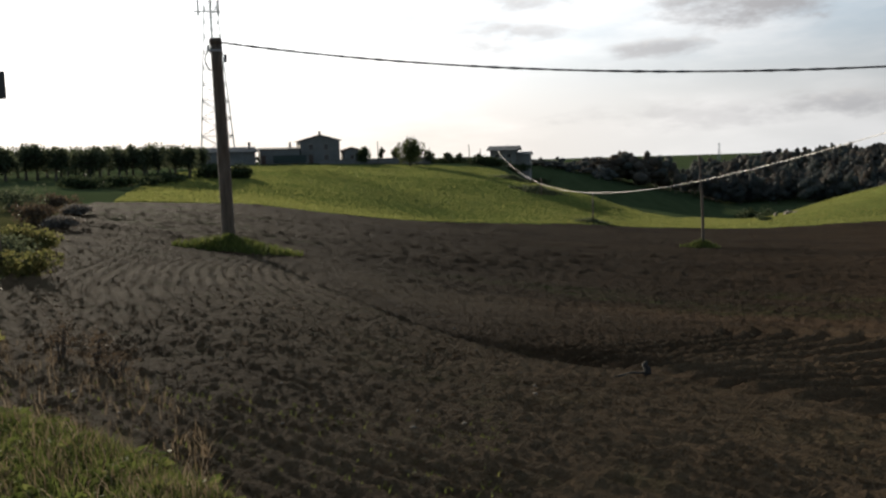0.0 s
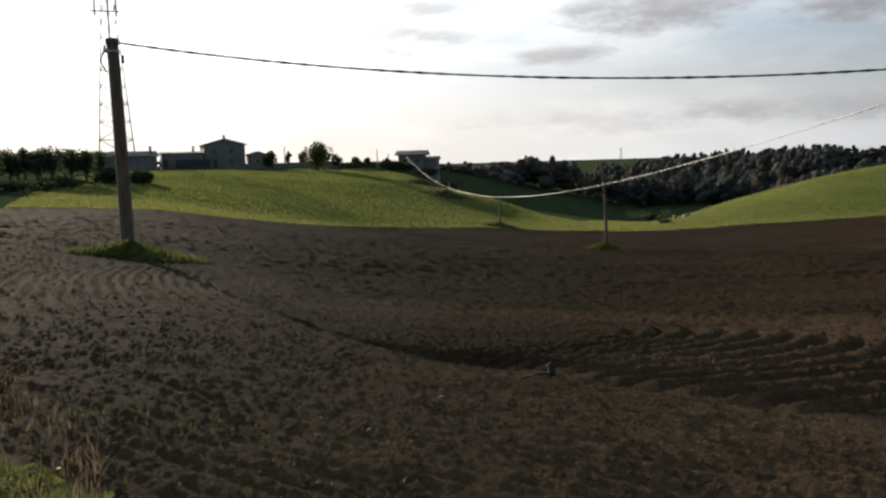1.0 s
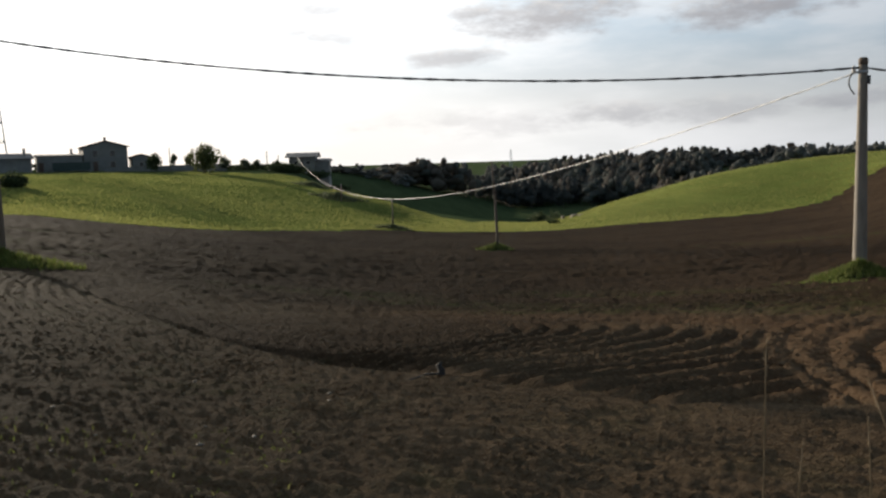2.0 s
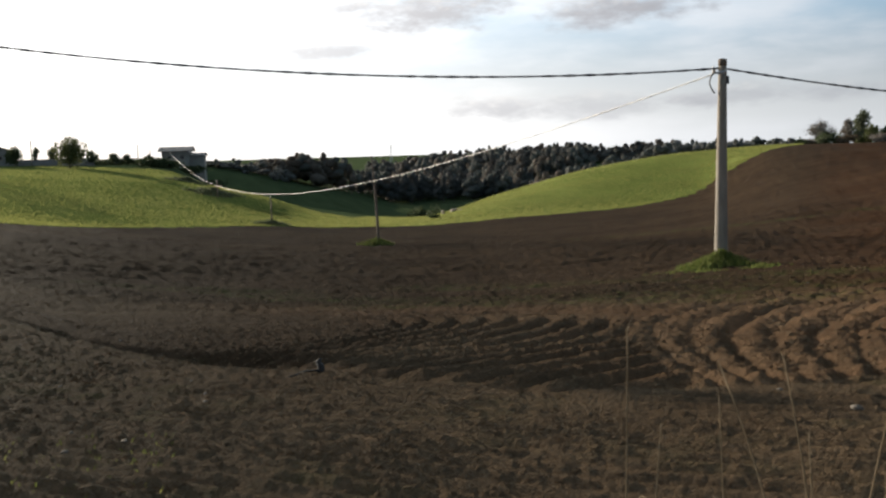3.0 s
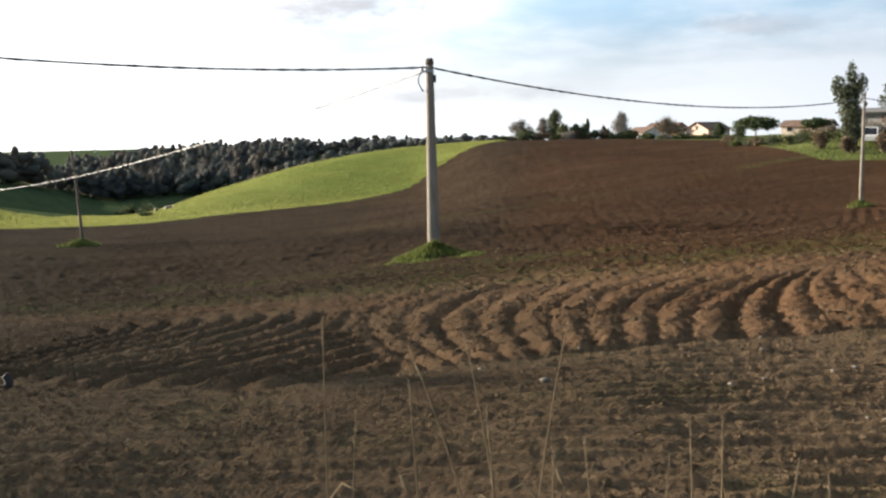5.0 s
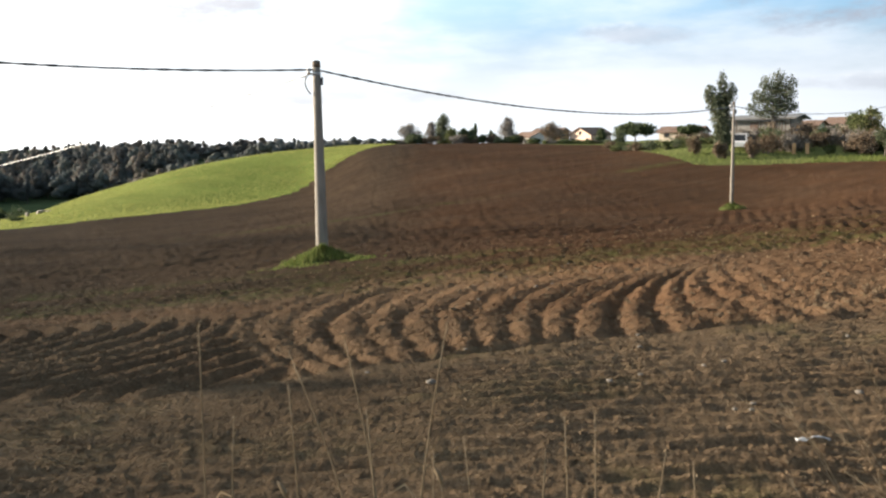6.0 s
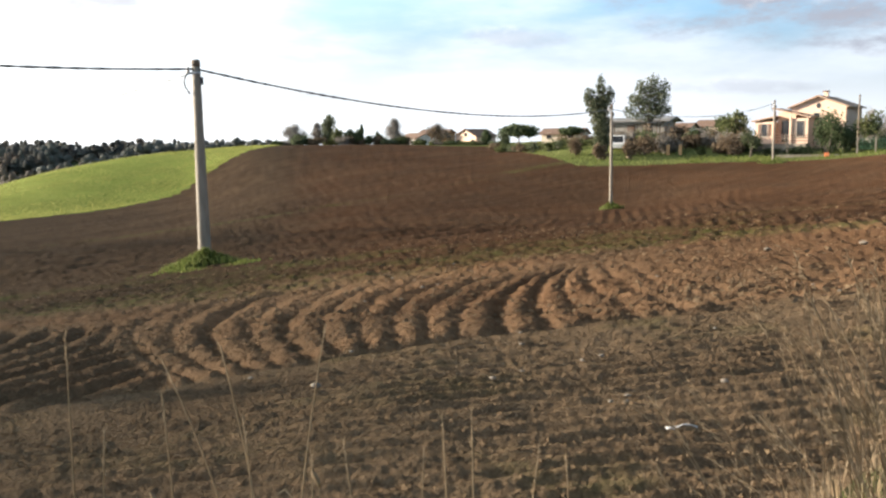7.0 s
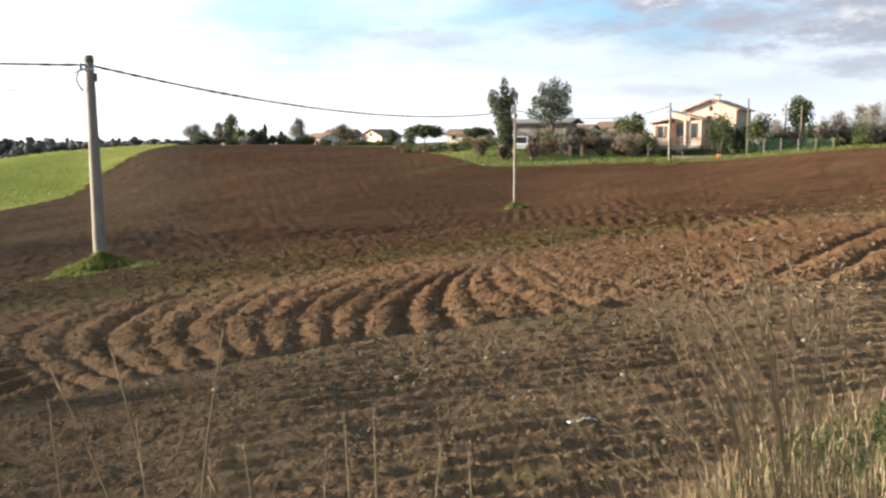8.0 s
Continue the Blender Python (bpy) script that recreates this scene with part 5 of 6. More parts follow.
# ---- skyline behind the ploughed hill ----
tree(spot(44.5, 190), 4.6, 5.6, "twig_leaf", "bare grey tree on the hilltop", base=0.2, n=420, size=0.2, bare=1300, name="bare_tree", group="hilltop trees")
bush(spot(44.9, 184), 2.6, 5.0, "dark_leaf", "dense dark evergreen bush on the hilltop", 900, 0.24)
tree(spot(43.3, 186), 1.9, 0.6, "dark_leaf", "tiny dark cypress on the hilltop", base=0.1, n=160, size=0.14, count=5, name="cypress", spread=0.2)
tree(spot(46.0, 192), 5.4, 3.6, "twig_leaf", "bare grey tree on the hilltop", base=0.2, n=420, size=0.2, bare=1100, name="bare_tree", group="hilltop trees")
tree(spot(46.65, 188), 7.4, 4.2, "poplar", "ragged pale green tree on the hilltop", base=0.05, n=1100, size=0.26, count=10, name="ragged_tree", spread=1.0)
tree(spot(47.2, 184), 3.6, 4.0, "green_leaf", "rounded green tree on the hilltop", base=0.05, n=700, size=0.26, name="broadleaf_tree")
tree(spot(48.0, 187), 3.8, 3.2, "dark_leaf", "rounded dark tree on the hilltop", base=0.05, n=600, size=0.26, name="broadleaf_tree")
tree(spot(48.5, 188), 3.6, 4.0, "dark_leaf", "dark shrub-like tree on the hilltop", base=0.05, n=700, size=0.26, name="evergreen_tree")
tree(spot(48.8, 190), 5.0, 1.7, "dark_leaf", "slim dark cypress on the hilltop", base=0.05, n=500, size=0.2, count=8, name="cypress", spread=0.2, tall=1.4)
tree(spot(50.0, 186), 2.4, 3.2, "dark_leaf", "low dark tree on the hilltop", base=0.05, n=450, size=0.24, name="evergreen_tree")
tree(spot(49.8, 198), 3.6, 1.2, "dark_leaf", "small dark round-headed tree on the hilltop", base=0.45, n=260, size=0.18, count=5, name="evergreen_tree", spread=0.3)
tree(spot(53.0 - 2.05, 200), 6.0, 4.6, "twig_leaf", "broad bare grey-brown tree on the hilltop", base=0.12, n=500, size=0.22, bare=1900, name="bare_tree", group="hilltop trees", count=11)
tree(spot(53.8, 205), 4.9, 5.2, "autumn", "rounded tree with rusty brown leaves on the hilltop", base=0.1, n=900, size=0.24, bare=900, name="autumn_tree", count=10)
house("hill_house", 51.8, 212, -45, 5.4, 7, 2.6, 1.2, "x", "white_wall", "tiles", "white hilltop house with brown tiled roof", windows=((-2, 0.9, 1.0, 1.2), (0.0, 0.9, 0.9, 1.2), (1.6, 0.9, 0.8, 1.2)), up=-0.9, sink=0.1)
house("hill_house", 53.4, 218, -22, 7.0, 7, 4.0, 1.0, "x", "ochre_wall", "tiles", "ochre hilltop house with tiled roof behind a brown tree", windows=((-2.3, 2.3, 1.0, 1.2), (2.2, 2.3, 1.0, 1.2)), up=-1.2, sink=0.1)
house("hill_house", 55.6, 215, -45, 7.2, 7, 3.0, 1.6, "y", "stucco_peach", "tiles", "pink and white hilltop house with red tiled gable", windows=((-2.5, 0.9, 1.2, 1.2), (0.0, 3.0, 0.9, 0.8), (2.5, 0.9, 1.2, 1.2)), up=-1.0, sink=0.1)
tree(spot(56.95, 195), 3.5, 2.8, "dark_leaf", "rounded dark evergreen beside the hilltop houses", base=0.05, n=550, size=0.25, name="evergreen_tree")


def umbrella_pine(az, r, h, w, label):
    t = thing("umbrella_pine", spot(az, r), label, "tree", turn=rng.uniform(0, 360))
    lobes = [(w * 0.33 * math.cos(a), w * 0.33 * math.sin(a), h * (0.66 + 0.05 * math.cos(3 * a)), w * 0.24, w * 0.24, h * 0.24) for a in np.linspace(0, 2 * math.pi, 8)[:-1]] + [(0, 0, h * 0.78, w * 0.34, w * 0.34, h * 0.22)]
    part("trunk", limbs(h, 0.16, lobes), M["bark"], t, smooth=True)
    part("crown", leaf_cards(clump_points(lobes, 3600, 0.2), 0.2, flat=0.4), M["dark_leaf"], t)


for i in range(30):
    az = 43.4 + i * 0.5 + rng.uniform(-0.2, 0.2)
    leaf = ("dark_leaf", "twig_leaf", "olive", "autumn", "green_leaf")[int(rng.integers(0, 5))]
    bush(spot(az, 184 + rng.uniform(-3, 6)), rng.uniform(1.1, 2.3) if az < 52 else rng.uniform(0.7, 1.3), rng.uniform(2.4, 4.2), leaf, "dense shrub along the hilltop's skyline", 420, 0.24, "hilltop shrubs")
umbrella_pine(59.1, 160, 3.9, 6.8, "flat-topped dark umbrella pine above the grass bank")
umbrella_pine(62.5, 175, 2.9, 4.6, "flat-topped dark umbrella pine behind the grass bank")
tree(spot(58.1, 150), 2.8, 2.6, "olive", "grey-green olive tree on the bank", base=0.1, n=500, size=0.2, name="olive_tree")

# ---- grass bank, trees and houses at the field's right-hand side ----
for i in range(26):
    az = 57.6 + i * 0.36 + rng.uniform(-0.15, 0.15)
    r = 118 + rng.uniform(-3, 5) + max(0, 60.5 - az) * 5
    leaf = ("autumn", "green_leaf", "green_leaf", "olive")[i % 4]
    bush(spot(az, r), rng.uniform(0.9, 1.7), rng.uniform(1.8, 3.0), leaf, "ragged shrub on the grass bank", 240, 0.16, "bank shrubs")
def bank_tufts(n):
    az = rng.uniform(57.5, 92, n)
    r = edge_distance(az) + 0.5 + rng.random(n) ** 1.3 * np.where(az < 70, 26, 7)
    x, y = r * np.sin(np.radians(az)), r * np.cos(np.radians(az))
    keep = rng.random(n) < 0.25 + 0.75 * smoothstep(lattice(x * 0.35, y * 0.35, 97, 3), -0.3, 0.4)
    az, r, x, y = az[keep], r[keep], x[keep], y[keep]
    tagged(part("bank_grass", blades(np.stack([x, y, land(az, r) - 0.02], 1), 0.42, 0.035, 0.7), M["grass"]), "rough green grass on the field's upper bank", "grass", kind="stuff")


bank_tufts(9000)
# tall poplar and eucalyptus-like tree
t = thing("poplar", spot(64.25, 106), "tall dark poplar with three ragged heads", "tree")
lobes = [(0.2, 0, 9.0, 0.55, 0.55, 1.5), (-1.35, 0.3, 8.0, 0.7, 0.6, 1.0), (1.45, -0.1, 8.3, 0.55, 0.55, 0.9), (-0.7, 0, 7.0, 0.75, 0.7, 1.0), (0.8, 0.1, 7.2, 0.75, 0.7, 1.1), (0.1, 0.2, 6.2, 1.0, 0.9, 1.3),
         (0.3, -0.2, 4.8, 0.9, 0.9, 1.3), (0.4, 0, 3.4, 0.95, 0.9, 1.2), (0.5, 0.1, 2.0, 0.95, 0.9, 1.1)]
lobes = [(x * 0.85, y, z * 0.88, a * 1.05, b, c * 1.15) for x, y, z, a, b, c in lobes]
t.matrix_world = Matrix.Translation(spot(64.25, 106)) @ pose(0, 0, 0, 0, 0, -64.25)
part("trunk", limbs(10, 0.28, lobes), M["bark"], t, smooth=True)
tagged(part("crown", leaf_cards(clump_points([(x, y, z, a * 1.12, b, c) for x, y, z, a, b, c in lobes], 7000, 0.12), 0.125), M["poplar"], t), kind="stuff")
t = thing("eucalyptus", spot(67.45, 125), "tall open pale-green tree with ragged layered crown", "tree", turn=-67.45)
lobes = [(0.4, 0, 9.3, 1.0, 0.9, 1.1), (-1.3, 0.2, 8.6, 0.9, 0.8, 1.0), (2.0, 0, 8.7, 0.8, 0.8, 0.9), (0.2, 0.4, 7.7, 1.5, 1.2, 1.0), (-2.2, 0, 6.8, 0.9, 0.9, 0.9), (1.9, -0.2, 7.2, 1.0, 0.9, 0.9),
         (-1.0, 0, 6.2, 1.4, 1.2, 1.0), (1.3, 0.1, 5.7, 1.3, 1.1, 1.0), (-2.9, 0.2, 5.0, 0.9, 0.8, 0.7), (0.2, 0, 4.6, 1.6, 1.3, 0.9), (2.4, 0, 5.0, 0.8, 0.7, 0.6), (-1.8, 0, 4.3, 1.0, 0.9, 0.6)]
lobes = [(x * 0.95, y, z * 0.88, a * 1.1, b * 1.1, c * 1.15) for x, y, z, a, b, c in lobes]
part("trunk", limbs(9.5, 0.25, lobes), M["bark"], t, smooth=True)
tagged(part("crown", leaf_cards(clump_points(lobes, 5500, 0.15), 0.125), M["poplar"], t), kind="stuff")

# carport house behind the poplar
# darker grey wall colour stands in for the shade under the deep roof
t = house("bungalow", 66.2, 130, -14, 10.0, 8, 2.7, 0.45, "x", "stucco_grey", "slab_roof", "low shaded grey bungalow with a grey overhanging roof", windows=((-3.4, 1.0, 1.2, 1.2), (2.8, 1.0, 1.2, 1.2)), door=(0.2, 1.0, 2.1), over=1.0, up=0.3)
t = thing("carport", spot(66.6, 122), "open carport with a shallow brown roof on posts", "carport", turn=-60)
part("roof", joined(box(-3.2, -1.6, 2.75, 3.2, 1.8, 2.87)), M["slab_roof"], t)
for x in (-3.0, 0, 3.0):
    for y in (-1.4, 1.6):
        part("post", box(x - 0.08, y - 0.08, -0.8, x + 0.08, y + 0.08, 2.75), M["wood_pole"], t)
for az, r, w, h, wall, lab in ((61.8, 175, 8, 1.6, "stucco_cream", "long low cream house behind the bank"), (69.0, 160, 4.5, 2.0, "stucco_cream", "cream house with brown roof behind shrubs"),
                               (71.3, 165, 6, 2.7, "stucco_cream", "cream house with tiled roof behind gardens")):
    house("garden_house", az, r, rng.uniform(-25, -15), w, 6, h, 1.0, "x", wall, "tiles", lab, windows=((-w * 0.3, h * 0.45, 1.0, 1.1), (w * 0.25, h * 0.45, 1.0, 1.1)))


def car(az, r, turn, label):
    t = thing("parked_van", spot(az, r), label, "van", turn=turn)
    prof = [(-2.1, 0.35), (-2.15, 0.9), (-2.0, 1.0), (-1.5, 1.85), (1.9, 1.9), (2.05, 1.0), (2.05, 0.35)]
    n = len(prof)
    v = [(x, s * (0.85 if z < 1.2 else 0.75), z) for s in (-1, 1) for x, z in prof]
    f = [tuple(range(n)), tuple(reversed(range(n, 2 * n)))] + [(i, i + n, (i + 1) % n + n, (i + 1) % n) for i in range(n)]
    part("body", (v, f), M["car_paint"], t)
    part("windscreen", ([(-2.0, -0.7, 1.02), (-2.0, 0.7, 1.02), (-1.53, 0.66, 1.8), (-1.53, -0.66, 1.8)], [(0, 1, 2, 3)]), M["pane"], t)
    for s in (-1, 1):
        part("side_window", box(-1.5, s * 0.83 - 0.02, 1.1, -0.3, s * 0.83 + 0.02, 1.6), M["pane"], t)
        for x in (-1.35, 1.3):
            wh = part("wheel", tube([(x, s * 0.72, 0.33), (x, s * 0.9, 0.33)], [0.33, 0.33], 16), M["rubber"], t)
            part("rim", tube([(x, s * 0.9, 0.33), (x, s * 0.915, 0.33)], [0.2, 0.18], 12), M["steel"], wh)


car(65.55, 112, 20, "white van parked among shrubs")
for az, r, h, w, leaf, lab in ((62.9, 108, 2.6, 2.6, "autumn", "bare brown shrub beside the poplar"), (64.3, 103, 1.9, 2.0, "autumn", "rusty shrub at the poplar's foot"), (66.2, 104, 2.3, 2.2, "autumn", "rusty brown shrub on the bank"),
                               (67.1, 108, 2.9, 3.2, "autumn", "broad brown shrub before the carport"), (68.2, 110, 2.7, 3.0, "twig_leaf", "grey-brown leafless shrub before the bungalow"), (69.3, 128, 3.2, 4.2, "autumn", "broad russet garden shrub"),
                               (70.1, 120, 2.2, 2.6, "dark_leaf", "dark green garden shrub among others"), (71.0, 124, 2.6, 3.0, "dark_leaf", "dark green garden shrub among others"), (71.9, 110, 1.4, 2.4, "autumn", "low russet garden shrub"),
                               (72.6, 108, 1.3, 2.6, "autumn", "low russet garden shrub"), (70.6, 107, 1.2, 1.4, "green_leaf", "clipped green garden shrub"), (73.1, 112, 1.2, 2.2, "olive", "low grey-green garden shrub")):
    bush(spot(az, r), h, w, leaf, lab, 520, 0.16, "garden shrubs")
tree(spot(72.7, 118), 5.0, 4.2, "green_leaf", "yellow-green garden tree beside the peach house", base=0.1, n=1200, size=0.2, name="broadleaf_tree")
tree(spot(72.1, 124), 4.6, 2.8, "dark_leaf", "dark conifer-like garden tree", base=0.05, n=700, size=0.2, name="evergreen_tree")
tree(spot(73.6, 106), 3.2, 2.2, "olive", "small olive tree before the peach house", base=0.3, n=420, size=0.15, name="olive_tree", count=6)
t = thing("gate_pillar", spot(69.0, 108), "pale brick gate pillars beside the garden", "pillar", turn=-69)
for x in (-0.7, 0.7):
    part("pillar", box(x - 0.2, -0.2, -0.3, x + 0.2, 0.2, 1.2), M["ochre_wall"], t)
    part("capstone", box(x - 0.28, -0.28, 1.2, x + 0.28, 0.28, 1.3), M["concrete"], t)

for i in range(34):
    az = 65.8 + i * 0.235 + rng.uniform(-0.1, 0.1)
    r = rng.uniform(109, 123)
    leaf = ("autumn", "olive", "twig_leaf", "autumn", "green_leaf", "twig_leaf")[int(rng.integers(0, 6))]
    bush(spot(az, r), rng.uniform(1.5, 3.2), rng.uniform(2.4, 4.0), leaf, "tangled garden shrub behind the grass strip", 420, 0.17, "hedge shrubs")

# ---- peach house ----
R0 = 112.0
p = spot(75.9, R0)
p.z = EYE - 1.15
H = thing("peach_house", p, "two-level peach stucco house with shallow tiled roofs", "house", turn=-75.9 - 16)
H.scale = (0.76, 1, 0.97)
# rear two-storey block with its gable to the field, and the lower front wing
part("wall", gable_walls(-1.6, 4.0, 6.6, 12.0, -1.0, 4.7, 1.25, "y"), M["stucco_peach"], H, "peach rear wall with gable")
gable_roof(-1.6, 4.0, 6.6, 12.0, 4.75, 1.25, 0.55, 0.18, "y", H, M["pale_tiles"])
part("wall", joined(box(-6.2, 1.2, -1.0, -3.2, 8.0, 3.0), box(-3.2, 2.6, -1.0, -0.4, 8.0, 4.2), box(-0.4, 1.2, -1.0, 2.0, 4.2, 3.35)), M["stucco_peach"], H, "peach front wing walls")
lean = [(-6.7, 0.8, 3.0), (-2.9, 0.8, 3.55), (-2.9, 8.2, 3.55), (-6.7, 8.2, 3.0)]
part("roof", (lean + [(x, y, z + 0.16) for x, y, z in lean], box(0, 0, 0, 1, 1, 1)[1]), M["pale_tiles"], H, "shallow tiled lean-to roof")
lean = [(-3.4, 0.7, 4.55), (2.5, 0.7, 3.35), (2.5, 5.0, 3.35), (-3.4, 5.0, 4.55)]
part("roof", (lean + [(x, y, z + 0.16) for x, y, z in lean], box(0, 0, 0, 1, 1, 1)[1]), M["pale_tiles"], H, "shallow tiled porch roof")
part("terrace", box(-6.2, -0.6, -1.2, 2.4, 1.2, 0.25), M["concrete"], H, "grey terrace base")
part("porch_column", box(-3.25, 0.9, 0.25, -2.95, 1.2, 4.25), M["stucco_peach"], H)
part("porch_column", box(-0.75, 0.9, 0.25, -0.45, 1.2, 3.85), M["stucco_peach"], H)
for z in (0.6, 0.95, 1.25):
    part("rail", box(-2.95, 0.98, z - 0.03, 2.2, 1.04, z + 0.03), M["door"], H)
window(H, -4.7, 1.2, 0.9, 1.5, 1.196, "door")
window(H, 0.85, 1.1, 1.1, 1.9, 1.196)
window(H, -1.9, 0.5, 1.3, 2.6, 2.596)
window(H, 2.2, 3.2, 0.8, 0.8, 3.996)
part("round_window", tube([(2.5, 3.97, 4.9), (2.5, 4.03, 4.9)], [0.35, 0.35], 20), M["pane"], H)
c = part("chimney", box(2.3, 6.6, 5.2, 2.9, 7.2, 6.7), M["stucco_peach"], H)
part("chimney_cap", box(2.15, 6.45, 6.7, 3.05, 7.35, 6.82), M["tiles"], c)
part("gutter", tube([(-2.2, 3.45, 4.45), (-2.2, 12.4, 4.45)], [0.07, 0.07], 6), M["door"], H)
part("downpipe", tube([(6.65, 3.95, -1.0), (6.65, 3.95, 4.5)], [0.05, 0.05], 6), M["door"], H)

bush(spot(77.9, 107), 5.4, 4.2, "dark_leaf", "big rounded green tree-like shrub before the peach house", 2200, 0.17, name="big_shrub")
bush(spot(79.0, 108), 3.8, 2.2, "dark_leaf", "narrow dark green shrub beside the peach house", 800, 0.16)
bush(spot(76.3, 106.5), 1.5, 5.0, "dark_leaf", "dark clipped hedge below the terrace", 900, 0.14, d=1.2, turn=-76.3)
bush(spot(74.9, 106.5), 1.2, 2.6, "olive", "low grey-green hedge below the terrace", 500, 0.14, d=1.2, turn=-75)
tree(spot(75.7, 105), 3.0, 1.2, "twig_leaf", "thin bare sapling before the peach house", base=0.3, n=20, size=0.1, bare=60, name="sapling", count=4, trunk=0.02)
tree(spot(80.3, 114), 4.6, 3.6, "green_leaf", "yellow-green garden tree beside the house", base=0.1, n=800, size=0.2, bare=200, name="broadleaf_tree")
tree(spot(81.2, 112), 3.4, 3.0, "twig_leaf", "bare brown garden tree", base=0.1, n=160, size=0.16, bare=420, name="bare_tree", group="garden bare trees")
tree(spot(82.35, 118), 6.4, 3.8, "dark_leaf", "tall dark evergreen in the garden", base=0.25, n=1300, size=0.2, name="evergreen_tree", count=10)
tree(spot(83.0, 108), 3.4, 1.6, "olive", "slim grey-green garden tree", base=0.1, n=350, size=0.15, name="small_tree", count=6)
for az, r, h, w in ((83.8, 110, 3.2, 2.6), (84.7, 112, 4.0, 4.0), (85.7, 114, 4.6, 4.2), (86.6, 110, 4.8, 4.4), (87.6, 112, 5.0, 4.6), (88.8, 110, 5.0, 5.0), (90.5, 108, 5.0, 5.0)):
    tree(spot(az, r), h, w, "autumn", "leafless grey-brown orchard tree", base=0.1, n=160, size=0.14, bare=600, name="orchard_tree", group="orchard trees", count=9)
for i in range(26):
    az = 79.6 + i * 0.42 + rng.uniform(-0.15, 0.15)
    leaf = ("twig_leaf", "olive", "autumn", "dark_leaf", "twig_leaf")[int(rng.integers(0, 5))]
    bush(spot(az, rng.uniform(109, 118)), rng.uniform(2.0, 3.6), rng.uniform(2.6, 4.2), leaf, "tangled shrub in the garden behind the wire fence", 420, 0.17, "garden thicket")
for az, r in ((79.9, 108), (80.6, 108), (83.6, 106), (84.6, 106), (86.0, 106)):
    bush(spot(az, r), 1.3, 2.6, "green_leaf", "low green shrub along the garden fence", 420, 0.14, "fence shrubs")
tree(spot(88.3, 84), 4.8, 3.0, "dark_leaf", "dark evergreen tree at the orchard's edge", base=0.3, n=500, size=0.18, name="evergreen_tree")
t = thing("garden_fence", spot(82.0, 105), "green wire fence on concrete posts", "fence", turn=-82)
for i in range(6):
    x = -4.5 + i * 1.8
    part("post", box(x - 0.07, -0.07, -0.3, x + 0.07, 0.07, 1.5), M["concrete"], t)
for i in range(6):
    part("wire", box(-4.5, -0.012, 0.2 + i * 0.22, 4.5, 0.012, 0.235 + i * 0.22), M["green_fence"], t)
t = thing("play_crate", spot(77.9, 104.5), "small orange plastic crate at the garden's edge", "crate", turn=-78)
part("crate", joined(box(-0.4, -0.3, 0, 0.4, 0.3, 0.08), box(-0.4, -0.3, 0.08, 0.4, -0.26, 0.7), box(-0.4, 0.26, 0.08, 0.4, 0.3, 0.7), box(-0.4, -0.26, 0.08, -0.36, 0.26, 0.7), box(0.36, -0.26, 0.08, 0.4, 0.26, 0.7)), M["orange"], t)
t.scale = (0.6, 0.6, 0.6)
t = thing("kerb_wall", spot(75.6, 105), "low pale concrete kerb below the house garden", "wall", turn=-76)
part("kerb", box(-1.0, -0.15, -0.2, 8.0, 0.15, 0.35), M["concrete"], t)

# ---- things on the soil ----
def small_clod(seed):
    """A rough lump of eight faces."""
    r2 = np.random.default_rng(seed)
    v = np.array([(1, 0, 0), (0, 1, 0), (-1, 0, 0), (0, -1, 0), (0, 0, 1), (0, 0, -1)], float)
    v = v * r2.uniform(0.6, 1.3, (6, 1)) + r2.normal(size=(6, 3)) * 0.22
    f = np.array([(0, 1, 4), (1, 2, 4), (2, 3, 4), (3, 0, 4), (1, 0, 5), (2, 1, 5), (3, 2, 5), (0, 3, 5)])
    return v, f


def scatter_clods(name, n, r_lo, r_hi, size_lo, size_hi, mat, label, power=2.0):
    shapes = np.array([small_clod(100 + i)[0] for i in range(24)])
    face = small_clod(0)[1]
    az = rng.uniform(-27, 90, n)
    r = r_lo * (r_hi / r_lo) ** rng.random(n)
    keep = r > verge_distance(az) + 0.3
    az, r = az[keep], r[keep]
    x, y = r * np.sin(np.radians(az)), r * np.cos(np.radians(az))
    thick = smoothstep(lattice(x * 0.9, y * 0.9, 88, 3), -0.5, 0.5)
    v = (x + y) / math.sqrt(2) - np.where(x - y < -8.5, 0.013 * (x - y + 8.5) ** 2, 0)
    thick = (0.25 + 0.75 * thick) * (0.6 + 0.4 * np.cos(v * 2 * math.pi / 0.2))
    keep = rng.random(len(x)) < thick
    az, r, x, y = az[keep], r[keep], x[keep], y[keep]
    m = len(x)
    s = size_lo * (size_hi / size_lo) ** (rng.random(m) ** power)
    z = land(az, r) + furrows(x, y)[0] + s * 0.15
    a = rng.uniform(0, 2 * math.pi, m)
    c, d = np.cos(a)[:, None], np.sin(a)[:, None]
    q = shapes[rng.integers(0, 24, m)] * s[:, None, None] * np.array([1.25, 0.9, 0.75])
    V = np.stack([q[:, :, 0] * c - q[:, :, 1] * d + x[:, None], q[:, :, 0] * d + q[:, :, 1] * c + y[:, None], q[:, :, 2] + z[:, None]], 2).reshape(-1, 3)
    F = (face[None] + 6 * np.arange(m)[:, None, None]).reshape(-1, 3)
    ob = mesh_object(name, V, F, M[mat])
    return tagged(ob, label, "soil clods", kind="stuff")


scatter_clods("soil_clods", 52000, 3.4, 12, 0.006, 0.024, "soil", "loose brown soil clods strewn over the ploughed field", 1.8)
scatter_clods("furrow_clods", 38000, 9, 34, 0.010, 0.045, "soil", "loose brown soil clods lying along the furrows", 1.6)


